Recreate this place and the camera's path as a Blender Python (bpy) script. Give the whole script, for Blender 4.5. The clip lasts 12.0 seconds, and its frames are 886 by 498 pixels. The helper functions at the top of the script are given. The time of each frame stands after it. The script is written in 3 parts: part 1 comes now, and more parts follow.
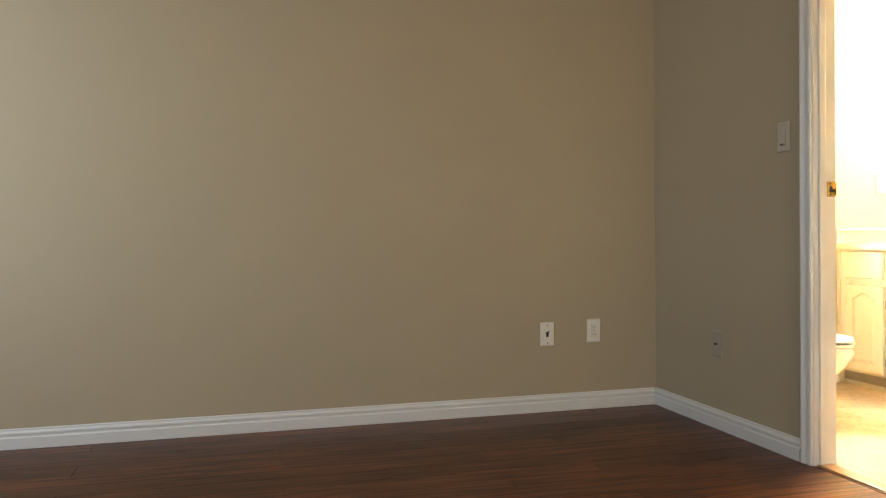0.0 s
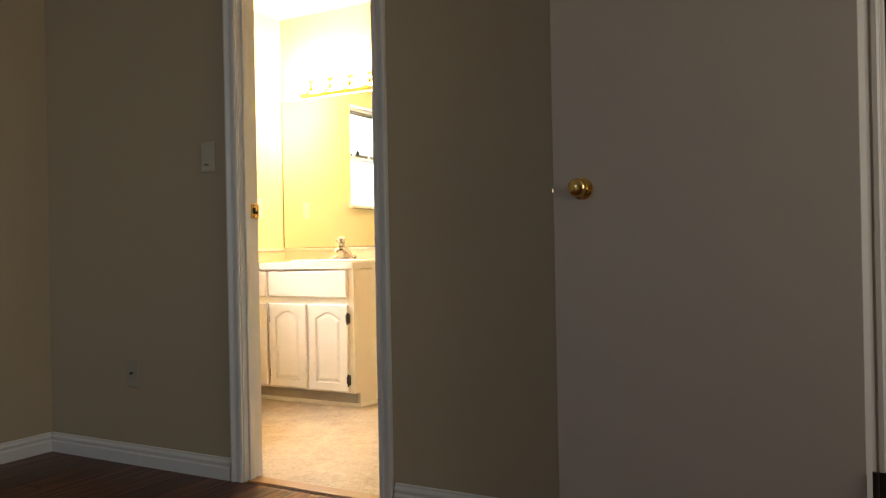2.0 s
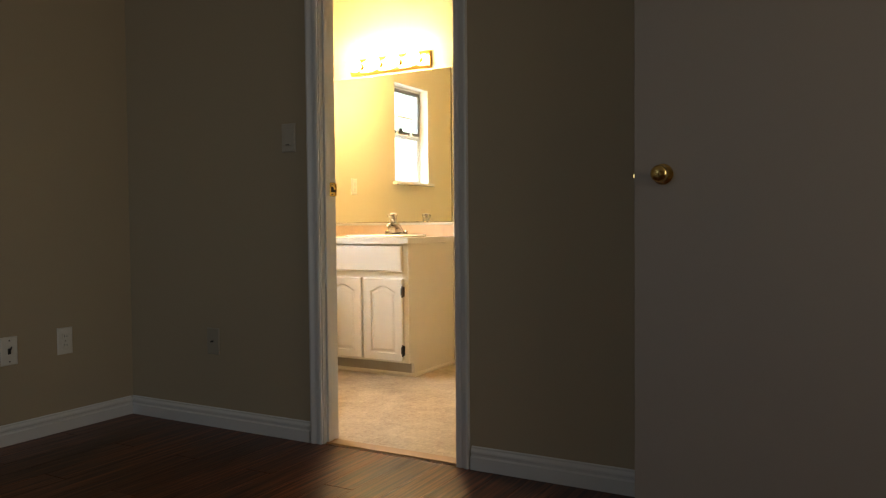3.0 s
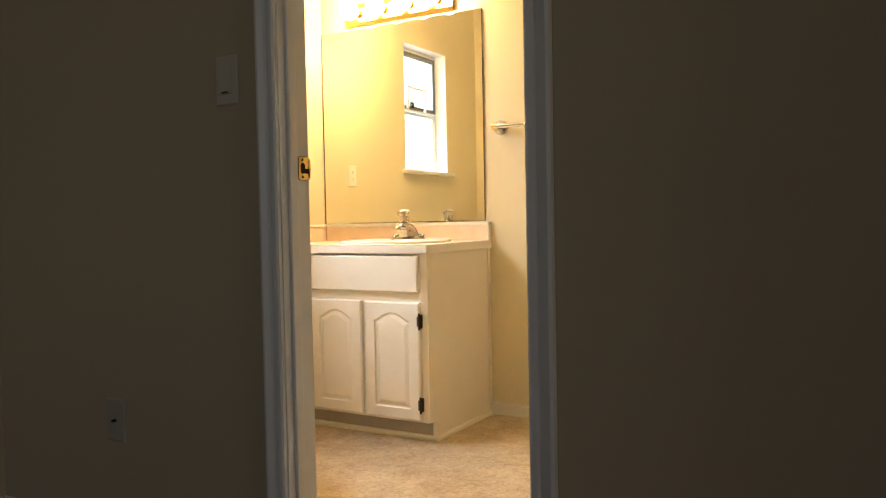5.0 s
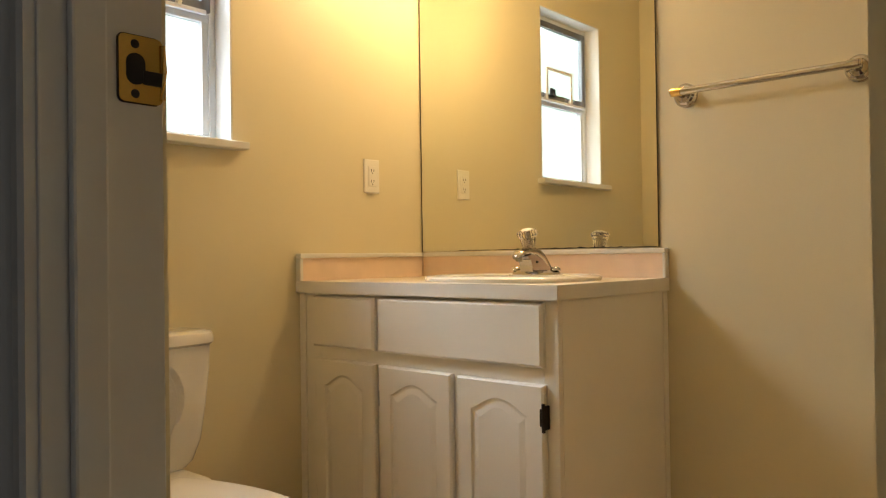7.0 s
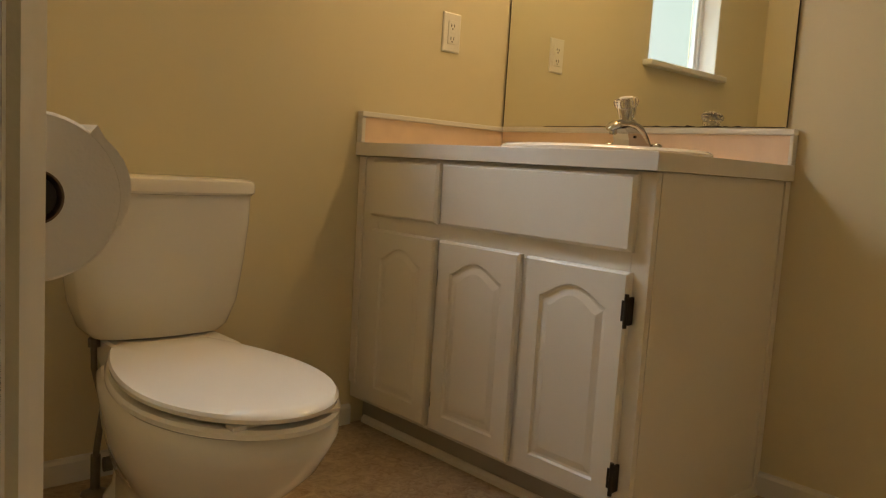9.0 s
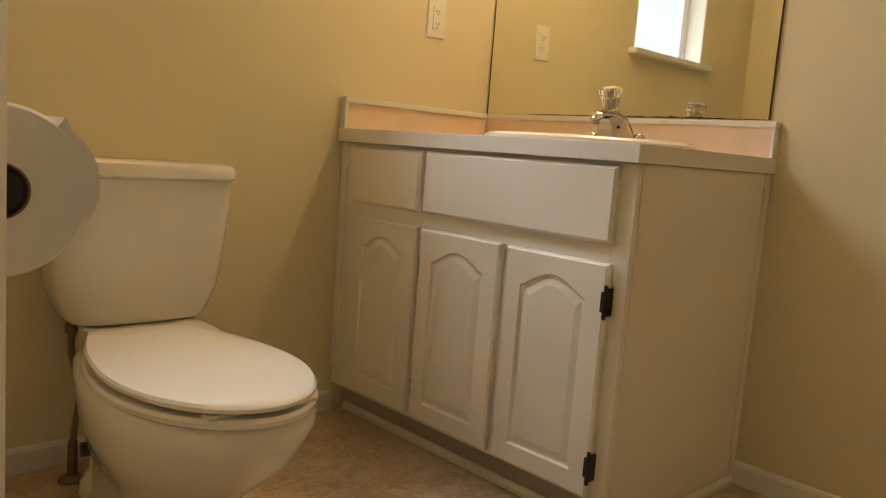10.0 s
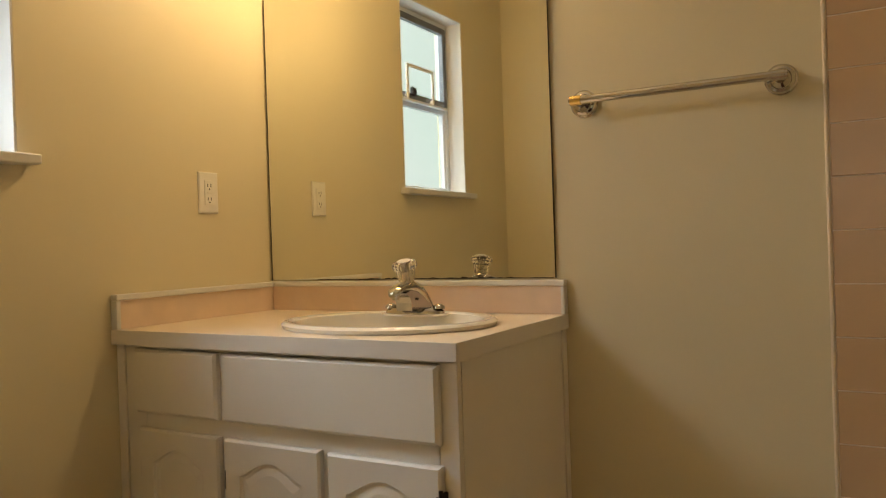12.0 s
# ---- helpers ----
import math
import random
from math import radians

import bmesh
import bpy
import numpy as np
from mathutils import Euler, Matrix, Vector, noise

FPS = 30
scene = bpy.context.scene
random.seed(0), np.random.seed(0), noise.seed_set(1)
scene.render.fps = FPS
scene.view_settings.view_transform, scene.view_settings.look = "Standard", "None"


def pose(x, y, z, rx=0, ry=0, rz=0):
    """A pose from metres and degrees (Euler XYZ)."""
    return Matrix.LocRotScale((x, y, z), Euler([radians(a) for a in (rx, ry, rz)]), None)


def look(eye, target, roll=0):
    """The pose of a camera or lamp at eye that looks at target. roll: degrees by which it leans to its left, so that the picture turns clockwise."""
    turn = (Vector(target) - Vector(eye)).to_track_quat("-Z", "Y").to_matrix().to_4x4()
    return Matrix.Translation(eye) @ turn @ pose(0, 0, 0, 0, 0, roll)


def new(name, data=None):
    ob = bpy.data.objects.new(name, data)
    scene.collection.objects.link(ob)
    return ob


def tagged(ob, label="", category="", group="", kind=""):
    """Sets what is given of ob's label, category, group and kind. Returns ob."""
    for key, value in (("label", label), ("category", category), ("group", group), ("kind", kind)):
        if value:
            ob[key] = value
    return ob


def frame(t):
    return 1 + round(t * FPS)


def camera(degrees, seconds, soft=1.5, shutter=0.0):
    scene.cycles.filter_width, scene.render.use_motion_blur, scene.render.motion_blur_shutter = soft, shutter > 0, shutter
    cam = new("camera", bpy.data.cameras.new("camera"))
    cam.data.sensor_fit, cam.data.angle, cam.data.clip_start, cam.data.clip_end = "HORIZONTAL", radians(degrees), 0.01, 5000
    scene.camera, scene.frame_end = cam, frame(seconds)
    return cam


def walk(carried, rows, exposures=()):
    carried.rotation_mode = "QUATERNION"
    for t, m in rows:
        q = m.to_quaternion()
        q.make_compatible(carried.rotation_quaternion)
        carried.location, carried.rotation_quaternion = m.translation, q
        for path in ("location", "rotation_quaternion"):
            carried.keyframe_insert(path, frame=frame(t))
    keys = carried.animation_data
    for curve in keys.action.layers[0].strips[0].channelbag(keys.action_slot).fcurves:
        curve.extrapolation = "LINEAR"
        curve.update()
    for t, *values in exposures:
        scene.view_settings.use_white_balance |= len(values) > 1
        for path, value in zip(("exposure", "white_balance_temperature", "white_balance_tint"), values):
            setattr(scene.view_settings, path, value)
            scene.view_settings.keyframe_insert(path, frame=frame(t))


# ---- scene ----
cam = camera(59.5, 12.0, 1.2)
PATH = [
    (0, (-0.401, -0.489, 0.922), (0.098, 1.448, 0.893), -0.6),
    (0.5, (-0.438, -0.331, 0.914), (0.362, 1.502, 0.906), -0.5),
    (1, (-0.405, -0.162, 0.935), (0.714, 1.495, 0.947), -0.2),
    (1.5, (-0.44, -0.073, 0.928), (1.186, 1.092, 0.946), -1.5),
    (2, (-0.579, -0.101, 0.922), (1.178, 0.854, 0.925), -1.1),
    (2.5, (-0.738, -0.114, 0.945), (1.01, 0.856, 0.919), -1.1),
    (3, (-0.851, 0.032, 0.947), (0.891, 1.013, 0.881), -0.5),
    (3.2, (-0.847, 0.099, 0.949), (0.941, 0.99, 0.849), -2.0),
    (4.8, (0.175, 0.749, 0.947), (1.929, 1.707, 0.877), -1.7),
    (5, (0.332, 0.823, 0.958), (2.064, 1.822, 0.887), -1.1),
    (5.5, (0.682, 1.037, 0.959), (2.376, 2.098, 0.896), -0.2),
    (6, (1.024, 1.209, 0.945), (2.75, 2.218, 0.884), -3.1),
    (6.5, (1.324, 1.335, 0.945), (2.945, 2.505, 0.904), -2.4),
    (7, (1.537, 1.472, 0.933), (3.033, 2.799, 0.955), -0.8),
    (7.2, (1.587, 1.503, 0.92), (2.948, 2.968, 0.917), -1.7),
    (8.8, (1.79, 1.658, 0.808), (3.137, 3.125, 0.626), 3.9),
    (9, (1.786, 1.656, 0.803), (3.127, 3.127, 0.594), 3.6),
    (9.5, (1.789, 1.649, 0.803), (3.132, 3.109, 0.529), 4.1),
    (10, (1.797, 1.652, 0.817), (3.162, 3.092, 0.567), 4.4),
    (10.5, (1.801, 1.667, 0.891), (3.207, 3.085, 0.773), 2.2),
    (11, (1.809, 1.693, 0.963), (3.254, 3.075, 0.941), 0.9),
    (11.5, (1.809, 1.717, 1.029), (3.356, 2.985, 1.01), -1.7),
    (12, (1.817, 1.79, 1.054), (3.554, 2.782, 1.044), -1.9),
]
EXPOSURES = [(0, 1.5), (0.5, 1.6), (1.0, 1.3), (1.5, 0.8), (2.0, 0.35), (2.5, -0.2), (3.0, -0.4), (5.0, -0.38), (5.5, -0.52), (6.0, -0.85), (6.5, -1.1), (6.8, -1.35), (7.2, -1.4), (9.0, -1.9), (9.5, -1.6), (10.0, -1.5), (10.5, -1.36), (11.0, -1.48), (11.5, -1.75), (12.0, -1.95)]
walk(cam, [(t, look(eye, target, roll)) for t, eye, target, roll in PATH], EXPOSURES)

# ---- camera exposure is keyed above; world and lights ----
world = bpy.data.worlds.new("world")
scene.world = world
world.use_nodes = True
wn = world.node_tree
sky = wn.nodes.new("ShaderNodeTexSky")
sky.sky_type, sky.sun_disc = "NISHITA", False
sky.sun_elevation, sky.sun_rotation = radians(40), radians(160)
wn.links.new(sky.outputs[0], wn.nodes["Background"].inputs[0])
wn.nodes["Background"].inputs[1].default_value = 0.1

# plan
WX, BX = 1.783, 1.900        # door wall: bedroom face, bathroom face
NY = 3.33                   # bedroom back wall
WY, MX = 3.553, 3.76        # bathroom window wall, mirror wall
SY, RW, RS = 1.08, -2.7, -2.1  # bathroom south wall, bedroom west and south walls
CEIL = 2.593
JL, JR = 2.112, 1.462       # doorway sides
WL, WR, WB, WT = 2.355, 2.906, 1.30, 2.13  # bathroom window
DH = 2.1


def area_lamp(name, m, sx, sy, watts, colour):
    d = bpy.data.lights.new(name, "AREA")
    d.shape, d.size, d.size_y, d.energy, d.color = "RECTANGLE", sx, sy, watts, colour
    ob = new(name, d)
    ob.matrix_world = m
    return ob


area_lamp("bath_window_sky", look((2.62, 4.15, 2.45), (2.75, 2.6, 0.75)), 1.4, 1.2, 430, (0.88, 0.93, 1.0))
area_lamp("west_window_sky", look((RW - .02, 1.9, 1.55), (-0.9, 3.3, 1.3)), 1.3, 1.2, 12.5, (0.74, 0.87, 1.0))
# Added warm fill from behind the camera; no window is known on this side.
area_lamp("south_fill_lamp", look((1.05, RS - .02, 1.5), (0.6, 3.0, 1.4)), 1.1, 1.3, 15.5, (1.0, 0.89, 0.74))


# ---- materials ----
def mat(name, col, rough=0.5, metal=0.0, var=0.06, scale=6.0, bump=0.0, bscale=200.0, rand=0.0, spec=0.5, coat=0.0):
    m = bpy.data.materials.new(name)
    m.use_nodes = True
    nt = m.node_tree
    b = nt.nodes["Principled BSDF"]
    b.inputs["Roughness"].default_value = rough
    b.inputs["Metallic"].default_value = metal
    b.inputs["Specular IOR Level"].default_value = spec
    b.inputs["Coat Weight"].default_value = coat
    tc = nt.nodes.new("ShaderNodeTexCoord")
    n1 = nt.nodes.new("ShaderNodeTexNoise")
    n1.inputs["Scale"].default_value = scale
    n1.inputs["Detail"].default_value = 5
    nt.links.new(tc.outputs["Object"], n1.inputs["Vector"])
    r = nt.nodes.new("ShaderNodeMapRange")
    r.inputs[3].default_value, r.inputs[4].default_value = 1 - var, 1 + var
    nt.links.new(n1.outputs["Fac"], r.inputs[0])
    mul = nt.nodes.new("ShaderNodeVectorMath")
    mul.operation = "SCALE"
    mul.inputs[0].default_value = col
    nt.links.new(r.outputs[0], mul.inputs["Scale"])
    out = mul.outputs[0]
    if rand:
        oi = nt.nodes.new("ShaderNodeObjectInfo")
        r2 = nt.nodes.new("ShaderNodeMapRange")
        r2.inputs[3].default_value, r2.inputs[4].default_value = 1 - rand, 1 + rand
        nt.links.new(oi.outputs["Random"], r2.inputs[0])
        m2 = nt.nodes.new("ShaderNodeVectorMath")
        m2.operation = "SCALE"
        nt.links.new(out, m2.inputs[0])
        nt.links.new(r2.outputs[0], m2.inputs["Scale"])
        out = m2.outputs[0]
    nt.links.new(out, b.inputs["Base Color"])
    rr = nt.nodes.new("ShaderNodeMapRange")
    rr.inputs[3].default_value, rr.inputs[4].default_value = max(0.02, rough * 0.85), min(1, rough * 1.15)
    nt.links.new(n1.outputs["Fac"], rr.inputs[0])
    nt.links.new(rr.outputs[0], b.inputs["Roughness"])
    if bump:
        n2 = nt.nodes.new("ShaderNodeTexNoise")
        n2.inputs["Scale"].default_value = bscale
        n2.inputs["Detail"].default_value = 3
        nt.links.new(tc.outputs["Object"], n2.inputs["Vector"])
        bp = nt.nodes.new("ShaderNodeBump")
        bp.inputs["Strength"].default_value = bump
        bp.inputs["Distance"].default_value = 0.002
        nt.links.new(n2.outputs["Fac"], bp.inputs["Height"])
        nt.links.new(bp.outputs[0], b.inputs["Normal"])
    return m


BED_WALL = mat("greige_wall_paint", (0.462, 0.382, 0.258), 0.75, var=0.03, scale=2.5, bump=0.12, bscale=260)
BATH_WALL = mat("cream_wall_paint", (0.70, 0.623, 0.422), 0.48, var=0.03, scale=2.5, bump=0.14, bscale=240)
CEILING = mat("ceiling_paint", (0.80, 0.78, 0.72), 0.9, var=0.03, scale=3, bump=0.25, bscale=120)
TRIM = mat("white_trim_paint", (0.72, 0.71, 0.68), 0.42, var=0.03, scale=9, bump=0.06, bscale=90)
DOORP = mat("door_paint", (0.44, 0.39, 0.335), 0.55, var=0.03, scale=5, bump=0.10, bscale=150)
CAB = mat("cabinet_paint", (0.80, 0.765, 0.69), 0.38, var=0.03, scale=8, bump=0.10, bscale=110)
# Greyer than the cabinet paint: the shade under the cabinet is in this colour.
KICK = mat("shaded_kick_board", (0.42, 0.38, 0.32), 0.6, var=0.1, scale=12)
SPLASH = mat("peach_laminate", (0.78, 0.62, 0.49), 0.35, var=0.16, scale=11)
COUNTER = mat("counter_laminate", (0.77, 0.66, 0.52), 0.30, var=0.07, scale=20)
NOSE = mat("counter_edge_laminate", (0.77, 0.735, 0.685), 0.4, var=0.03, scale=12)
PORC = mat("porcelain", (0.80, 0.77, 0.70), 0.12, var=0.015, scale=4, coat=0.4)
SEATM = mat("seat_plastic", (0.82, 0.79, 0.73), 0.10, var=0.015, scale=4)
PLASTIC = mat("white_plastic", (0.80, 0.77, 0.69), 0.35, var=0.02, scale=10)
# Switch plastic, set darker than that of the outlet plates.
GREIGE = mat("greige_plastic", (0.52, 0.47, 0.38), 0.5, var=0.02, scale=10)
PAINTED = mat("painted_over_plate", (0.40, 0.36, 0.28), 0.6, var=0.03, scale=10)
CHROME = mat("chrome", (0.52, 0.50, 0.47), 0.08, 1.0, var=0.02, scale=20)
BRASS = mat("polished_brass", (0.78, 0.55, 0.20), 0.18, 1.0, var=0.08, scale=40)
BRONZE = mat("dark_bronze", (0.035, 0.028, 0.024), 0.45, 0.6, var=0.2, scale=60)
STEEL = mat("braided_steel", (0.20, 0.175, 0.15), 0.38, 0.85, var=0.3, scale=300, bump=0.5, bscale=600)
# Near-black for black parts, and for the shade inside holes, slots and gaps.
BLACK = mat("dark_void", (0.012, 0.010, 0.009), 0.7, var=0.1)
PAPER = mat("tissue_paper", (0.82, 0.79, 0.74), 0.95, var=0.03, scale=30, bump=0.35, bscale=180)
CARD = mat("cardboard_core", (0.16, 0.10, 0.07), 0.9, var=0.1, scale=30)
ALU = mat("window_aluminium", (0.74, 0.78, 0.84), 0.4, 0.15, var=0.04, scale=20)
ALUD = mat("dark_window_aluminium", (0.16, 0.17, 0.19), 0.45, 0.5, var=0.06, scale=20)
TILE = mat("peach_ceramic_tile", (0.60, 0.42, 0.25), 0.22, var=0.04, scale=9, rand=0.05)
GROUT = mat("grout", (0.80, 0.70, 0.56), 0.9, var=0.06, scale=40)
CARPET_BACK = mat("subfloor", (0.12, 0.06, 0.03), 0.8, var=0.1)
TRANSITION = mat("wood_threshold", (0.42, 0.25, 0.12), 0.4, var=0.15, scale=30)


def plank_material():
    m = bpy.data.materials.new("laminate_plank")
    m.use_nodes = True
    nt = m.node_tree
    b = nt.nodes["Principled BSDF"]
    tc = nt.nodes.new("ShaderNodeTexCoord")
    oi = nt.nodes.new("ShaderNodeObjectInfo")
    add = nt.nodes.new("ShaderNodeVectorMath")
    add.operation = "ADD"
    sc = nt.nodes.new("ShaderNodeVectorMath")
    sc.operation = "SCALE"
    sc.inputs[0].default_value = (37, 19, 5)
    nt.links.new(oi.outputs["Random"], sc.inputs["Scale"])
    nt.links.new(tc.outputs["Object"], add.inputs[0])
    nt.links.new(sc.outputs[0], add.inputs[1])
    mp = nt.nodes.new("ShaderNodeMapping")
    mp.inputs["Scale"].default_value = (1.1, 38, 1)
    nt.links.new(add.outputs[0], mp.inputs[0])
    n = nt.nodes.new("ShaderNodeTexNoise")
    n.inputs["Scale"].default_value, n.inputs["Detail"].default_value = 2.4, 8
    n.inputs["Distortion"].default_value = 0.5
    nt.links.new(mp.outputs[0], n.inputs["Vector"])
    cr = nt.nodes.new("ShaderNodeValToRGB")
    cr.color_ramp.elements[0].position, cr.color_ramp.elements[0].color = 0.40, (0.030, 0.0105, 0.005, 1)
    cr.color_ramp.elements[1].position, cr.color_ramp.elements[1].color = 0.66, (0.205, 0.070, 0.027, 1)
    nt.links.new(n.outputs["Fac"], cr.inputs[0])
    r = nt.nodes.new("ShaderNodeMapRange")
    r.inputs[3].default_value, r.inputs[4].default_value = 0.78, 1.25
    nt.links.new(oi.outputs["Random"], r.inputs[0])
    mu = nt.nodes.new("ShaderNodeVectorMath")
    mu.operation = "SCALE"
    nt.links.new(cr.outputs[0], mu.inputs[0])
    nt.links.new(r.outputs[0], mu.inputs["Scale"])
    nt.links.new(mu.outputs[0], b.inputs["Base Color"])
    b.inputs["Roughness"].default_value = 0.36
    b.inputs["Specular IOR Level"].default_value = 0.25
    bp = nt.nodes.new("ShaderNodeBump")
    bp.inputs["Strength"].default_value, bp.inputs["Distance"].default_value = 0.15, 0.001
    nt.links.new(n.outputs["Fac"], bp.inputs["Height"])
    nt.links.new(bp.outputs[0], b.inputs["Normal"])
    return m


def vinyl_material():
    """Sheet vinyl: sandy mottling in soft patches with fine darker veins and a satin sheen."""
    m = mat("mottled_vinyl", (0.5, 0.4, 0.28), 0.30, bump=0.06, bscale=70)
    nt = m.node_tree
    b = nt.nodes["Principled BSDF"]
    tc = nt.nodes.new("ShaderNodeTexCoord")
    facs = []
    for scale, detail, distort in ((7, 3, 0.6), (38, 9, 1.4)):
        a = nt.nodes.new("ShaderNodeTexNoise")
        a.inputs["Scale"].default_value, a.inputs["Detail"].default_value = scale, detail
        a.inputs["Roughness"].default_value, a.inputs["Distortion"].default_value = 0.62, distort
        nt.links.new(tc.outputs["Object"], a.inputs["Vector"])
        facs.append(a.outputs["Fac"])
    mx = nt.nodes.new("ShaderNodeMix")
    mx.inputs[0].default_value = 0.62
    nt.links.new(facs[0], mx.inputs[2])
    nt.links.new(facs[1], mx.inputs[3])
    cr = nt.nodes.new("ShaderNodeValToRGB")
    cr.color_ramp.elements[0].position, cr.color_ramp.elements[0].color = 0.36, (0.34, 0.225, 0.125, 1)
    cr.color_ramp.elements[1].position, cr.color_ramp.elements[1].color = 0.62, (0.64, 0.52, 0.37, 1)
    nt.links.new(mx.outputs[0], cr.inputs[0])
    nt.links.new(cr.outputs[0], b.inputs["Base Color"])
    return m


def emitter(name, col, strength):
    m = bpy.data.materials.new(name)
    m.use_nodes = True
    b = m.node_tree.nodes["Principled BSDF"]
    b.inputs["Base Color"].default_value = (0.8, 0.8, 0.8, 1)
    b.inputs["Emission Color"].default_value = (*col, 1)
    b.inputs["Emission Strength"].default_value = strength
    return m


def glassy(name, rough, col=(1, 1, 1, 1), ior=1.45):
    m = bpy.data.materials.new(name)
    m.use_nodes = True
    b = m.node_tree.nodes["Principled BSDF"]
    b.inputs["Base Color"].default_value = col
    b.inputs["Transmission Weight"].default_value = 1
    b.inputs["Roughness"].default_value, b.inputs["IOR"].default_value = rough, ior
    return m


PLANK, VINYL = plank_material(), vinyl_material()
BULB = emitter("lit_bulb_glass", (1.0, 0.68, 0.335), 230)
FROST = glassy("obscure_glass", 0.10, (0.93, 0.98, 0.96, 1), 1.1)
CLEAR = glassy("clear_acrylic", 0.12, (1, 0.98, 0.95, 1), 1.40)
MIRROR = mat("silvered_glass", (0.86, 0.87, 0.80), 0.012, 1.0, var=0.0)
OUTSIDE = emitter("bright_garden_haze", (0.86, 1.0, 0.96), 3.7)
ont = OUTSIDE.node_tree
ont.nodes["Principled BSDF"].inputs["Base Color"].default_value = (0.02, 0.02, 0.02, 1)
onz, orp = ont.nodes.new("ShaderNodeTexNoise"), ont.nodes.new("ShaderNodeValToRGB")
onz.inputs["Scale"].default_value = 1.3
orp.color_ramp.elements[0].position, orp.color_ramp.elements[0].color = 0.38, (0.81, 0.98, 0.93, 1)
orp.color_ramp.elements[1].position, orp.color_ramp.elements[1].color = 0.62, (0.95, 1.0, 1.0, 1)
ont.links.new(onz.outputs["Fac"], orp.inputs[0])
ont.links.new(orp.outputs[0], ont.nodes["Principled BSDF"].inputs["Emission Color"])


# ---- mesh helpers ----
def part(name, bm, material, parent=None, label="", smooth=False):
    me = bpy.data.meshes.new(name)
    bm.normal_update()
    bm.to_mesh(me)
    bm.free()
    me.materials.append(material)
    if smooth:
        for p in me.polygons:
            p.use_smooth = True
        me.set_sharp_from_angle(angle=radians(40))
    ob = new(name, me)
    if parent is not None:
        ob.parent = parent
    if label:
        tagged(ob, label)
    return ob


def thing(name, label, category, group="", at=(0, 0, 0)):
    ob = new(name)
    ob.location = at
    ob.empty_display_size = 0.05
    return tagged(ob, label, category, group)


def box(lo, hi, bevel=0.0, seg=2, bm=None):
    """A block between two corners; with bm given it is added to that mesh."""
    b = bmesh.new()
    bmesh.ops.create_cube(b, size=1)
    c = [(l + h) / 2 for l, h in zip(lo, hi)]
    s = [abs(h - l) for l, h in zip(lo, hi)]
    bmesh.ops.transform(b, matrix=Matrix.Translation(c) @ Matrix.Diagonal((*s, 1)), verts=b.verts)
    if bevel:
        bmesh.ops.bevel(b, geom=b.edges[:], offset=bevel, segments=seg, affect="EDGES", profile=0.5)
    return joined(bm, b)


def joined(bm, b):
    if bm is None:
        return b
    me = bpy.data.meshes.new("tmp")
    b.to_mesh(me)
    b.free()
    bm.from_mesh(me)
    bpy.data.meshes.remove(me)
    return bm


def turned(profile, n=32, m=None, bm=None):
    """A lathe body round z from (radius, height) pairs, moved by m."""
    b = bmesh.new()
    rings = []
    for r, z in profile:
        if r < 1e-5:
            rings.append([b.verts.new((0, 0, z))])
        else:
            rings.append([b.verts.new((r * math.cos(2 * math.pi * i / n), r * math.sin(2 * math.pi * i / n), z)) for i in range(n)])
    loft_rings(b, rings)
    if m is not None:
        bmesh.ops.transform(b, matrix=m, verts=b.verts)
    return joined(bm, b)


def loft_rings(b, rings):
    for p, q in zip(rings, rings[1:]):
        n = max(len(p), len(q))
        for i in range(n):
            j = (i + 1) % n
            f = [p[i % len(p)], p[j % len(p)], q[j % len(q)], q[i % len(q)]]
            f = list(dict.fromkeys(f))
            if len(f) > 2:
                b.faces.new(f)
    bmesh.ops.recalc_face_normals(b, faces=b.faces)


def loft(sections, bm=None, cap=True):
    """A skin over rings of points, each a list of xyz of one length."""
    b = bmesh.new()
    rings = [[b.verts.new(p) for p in s] for s in sections]
    if cap:
        b.faces.new(rings[0][::-1])
        b.faces.new(rings[-1])
    loft_rings(b, rings)
    return joined(bm, b)


def tube(points, r, n=10, bm=None):
    """A round bar along points."""
    pts = [Vector(p) for p in points]
    secs = []
    for i, p in enumerate(pts):
        d = (pts[min(i + 1, len(pts) - 1)] - pts[max(i - 1, 0)]).normalized()
        u = d.cross(Vector((0, 0, 1)))
        u = (u if u.length > 1e-3 else Vector((1, 0, 0))).normalized()
        v = d.cross(u)
        secs.append([p + r * (math.cos(2 * math.pi * k / n) * u + math.sin(2 * math.pi * k / n) * v) for k in range(n)])
    return loft(secs, bm)


def prism(outline, axis, a, b_, bm=None):
    """An outline of 2D points drawn out from a to b_ along axis ('x', 'y' or 'z'); the 2D axes are the other two in order."""
    def p3(p, h):
        return {"x": (h, p[0], p[1]), "y": (p[0], h, p[1]), "z": (p[0], p[1], h)}[axis]
    return loft([[p3(p, a) for p in outline], [p3(p, b_) for p in outline]], bm)


def ellipse(cx, cy, ax, ay, z, n=48):
    return [(cx + ax * math.cos(2 * math.pi * i / n), cy + ay * math.sin(2 * math.pi * i / n), z) for i in range(n)]


# ---- structure ----
def structure(name, bm, material, label, category="wall"):
    return tagged(part(name, bm, material), label, category, kind="structure")


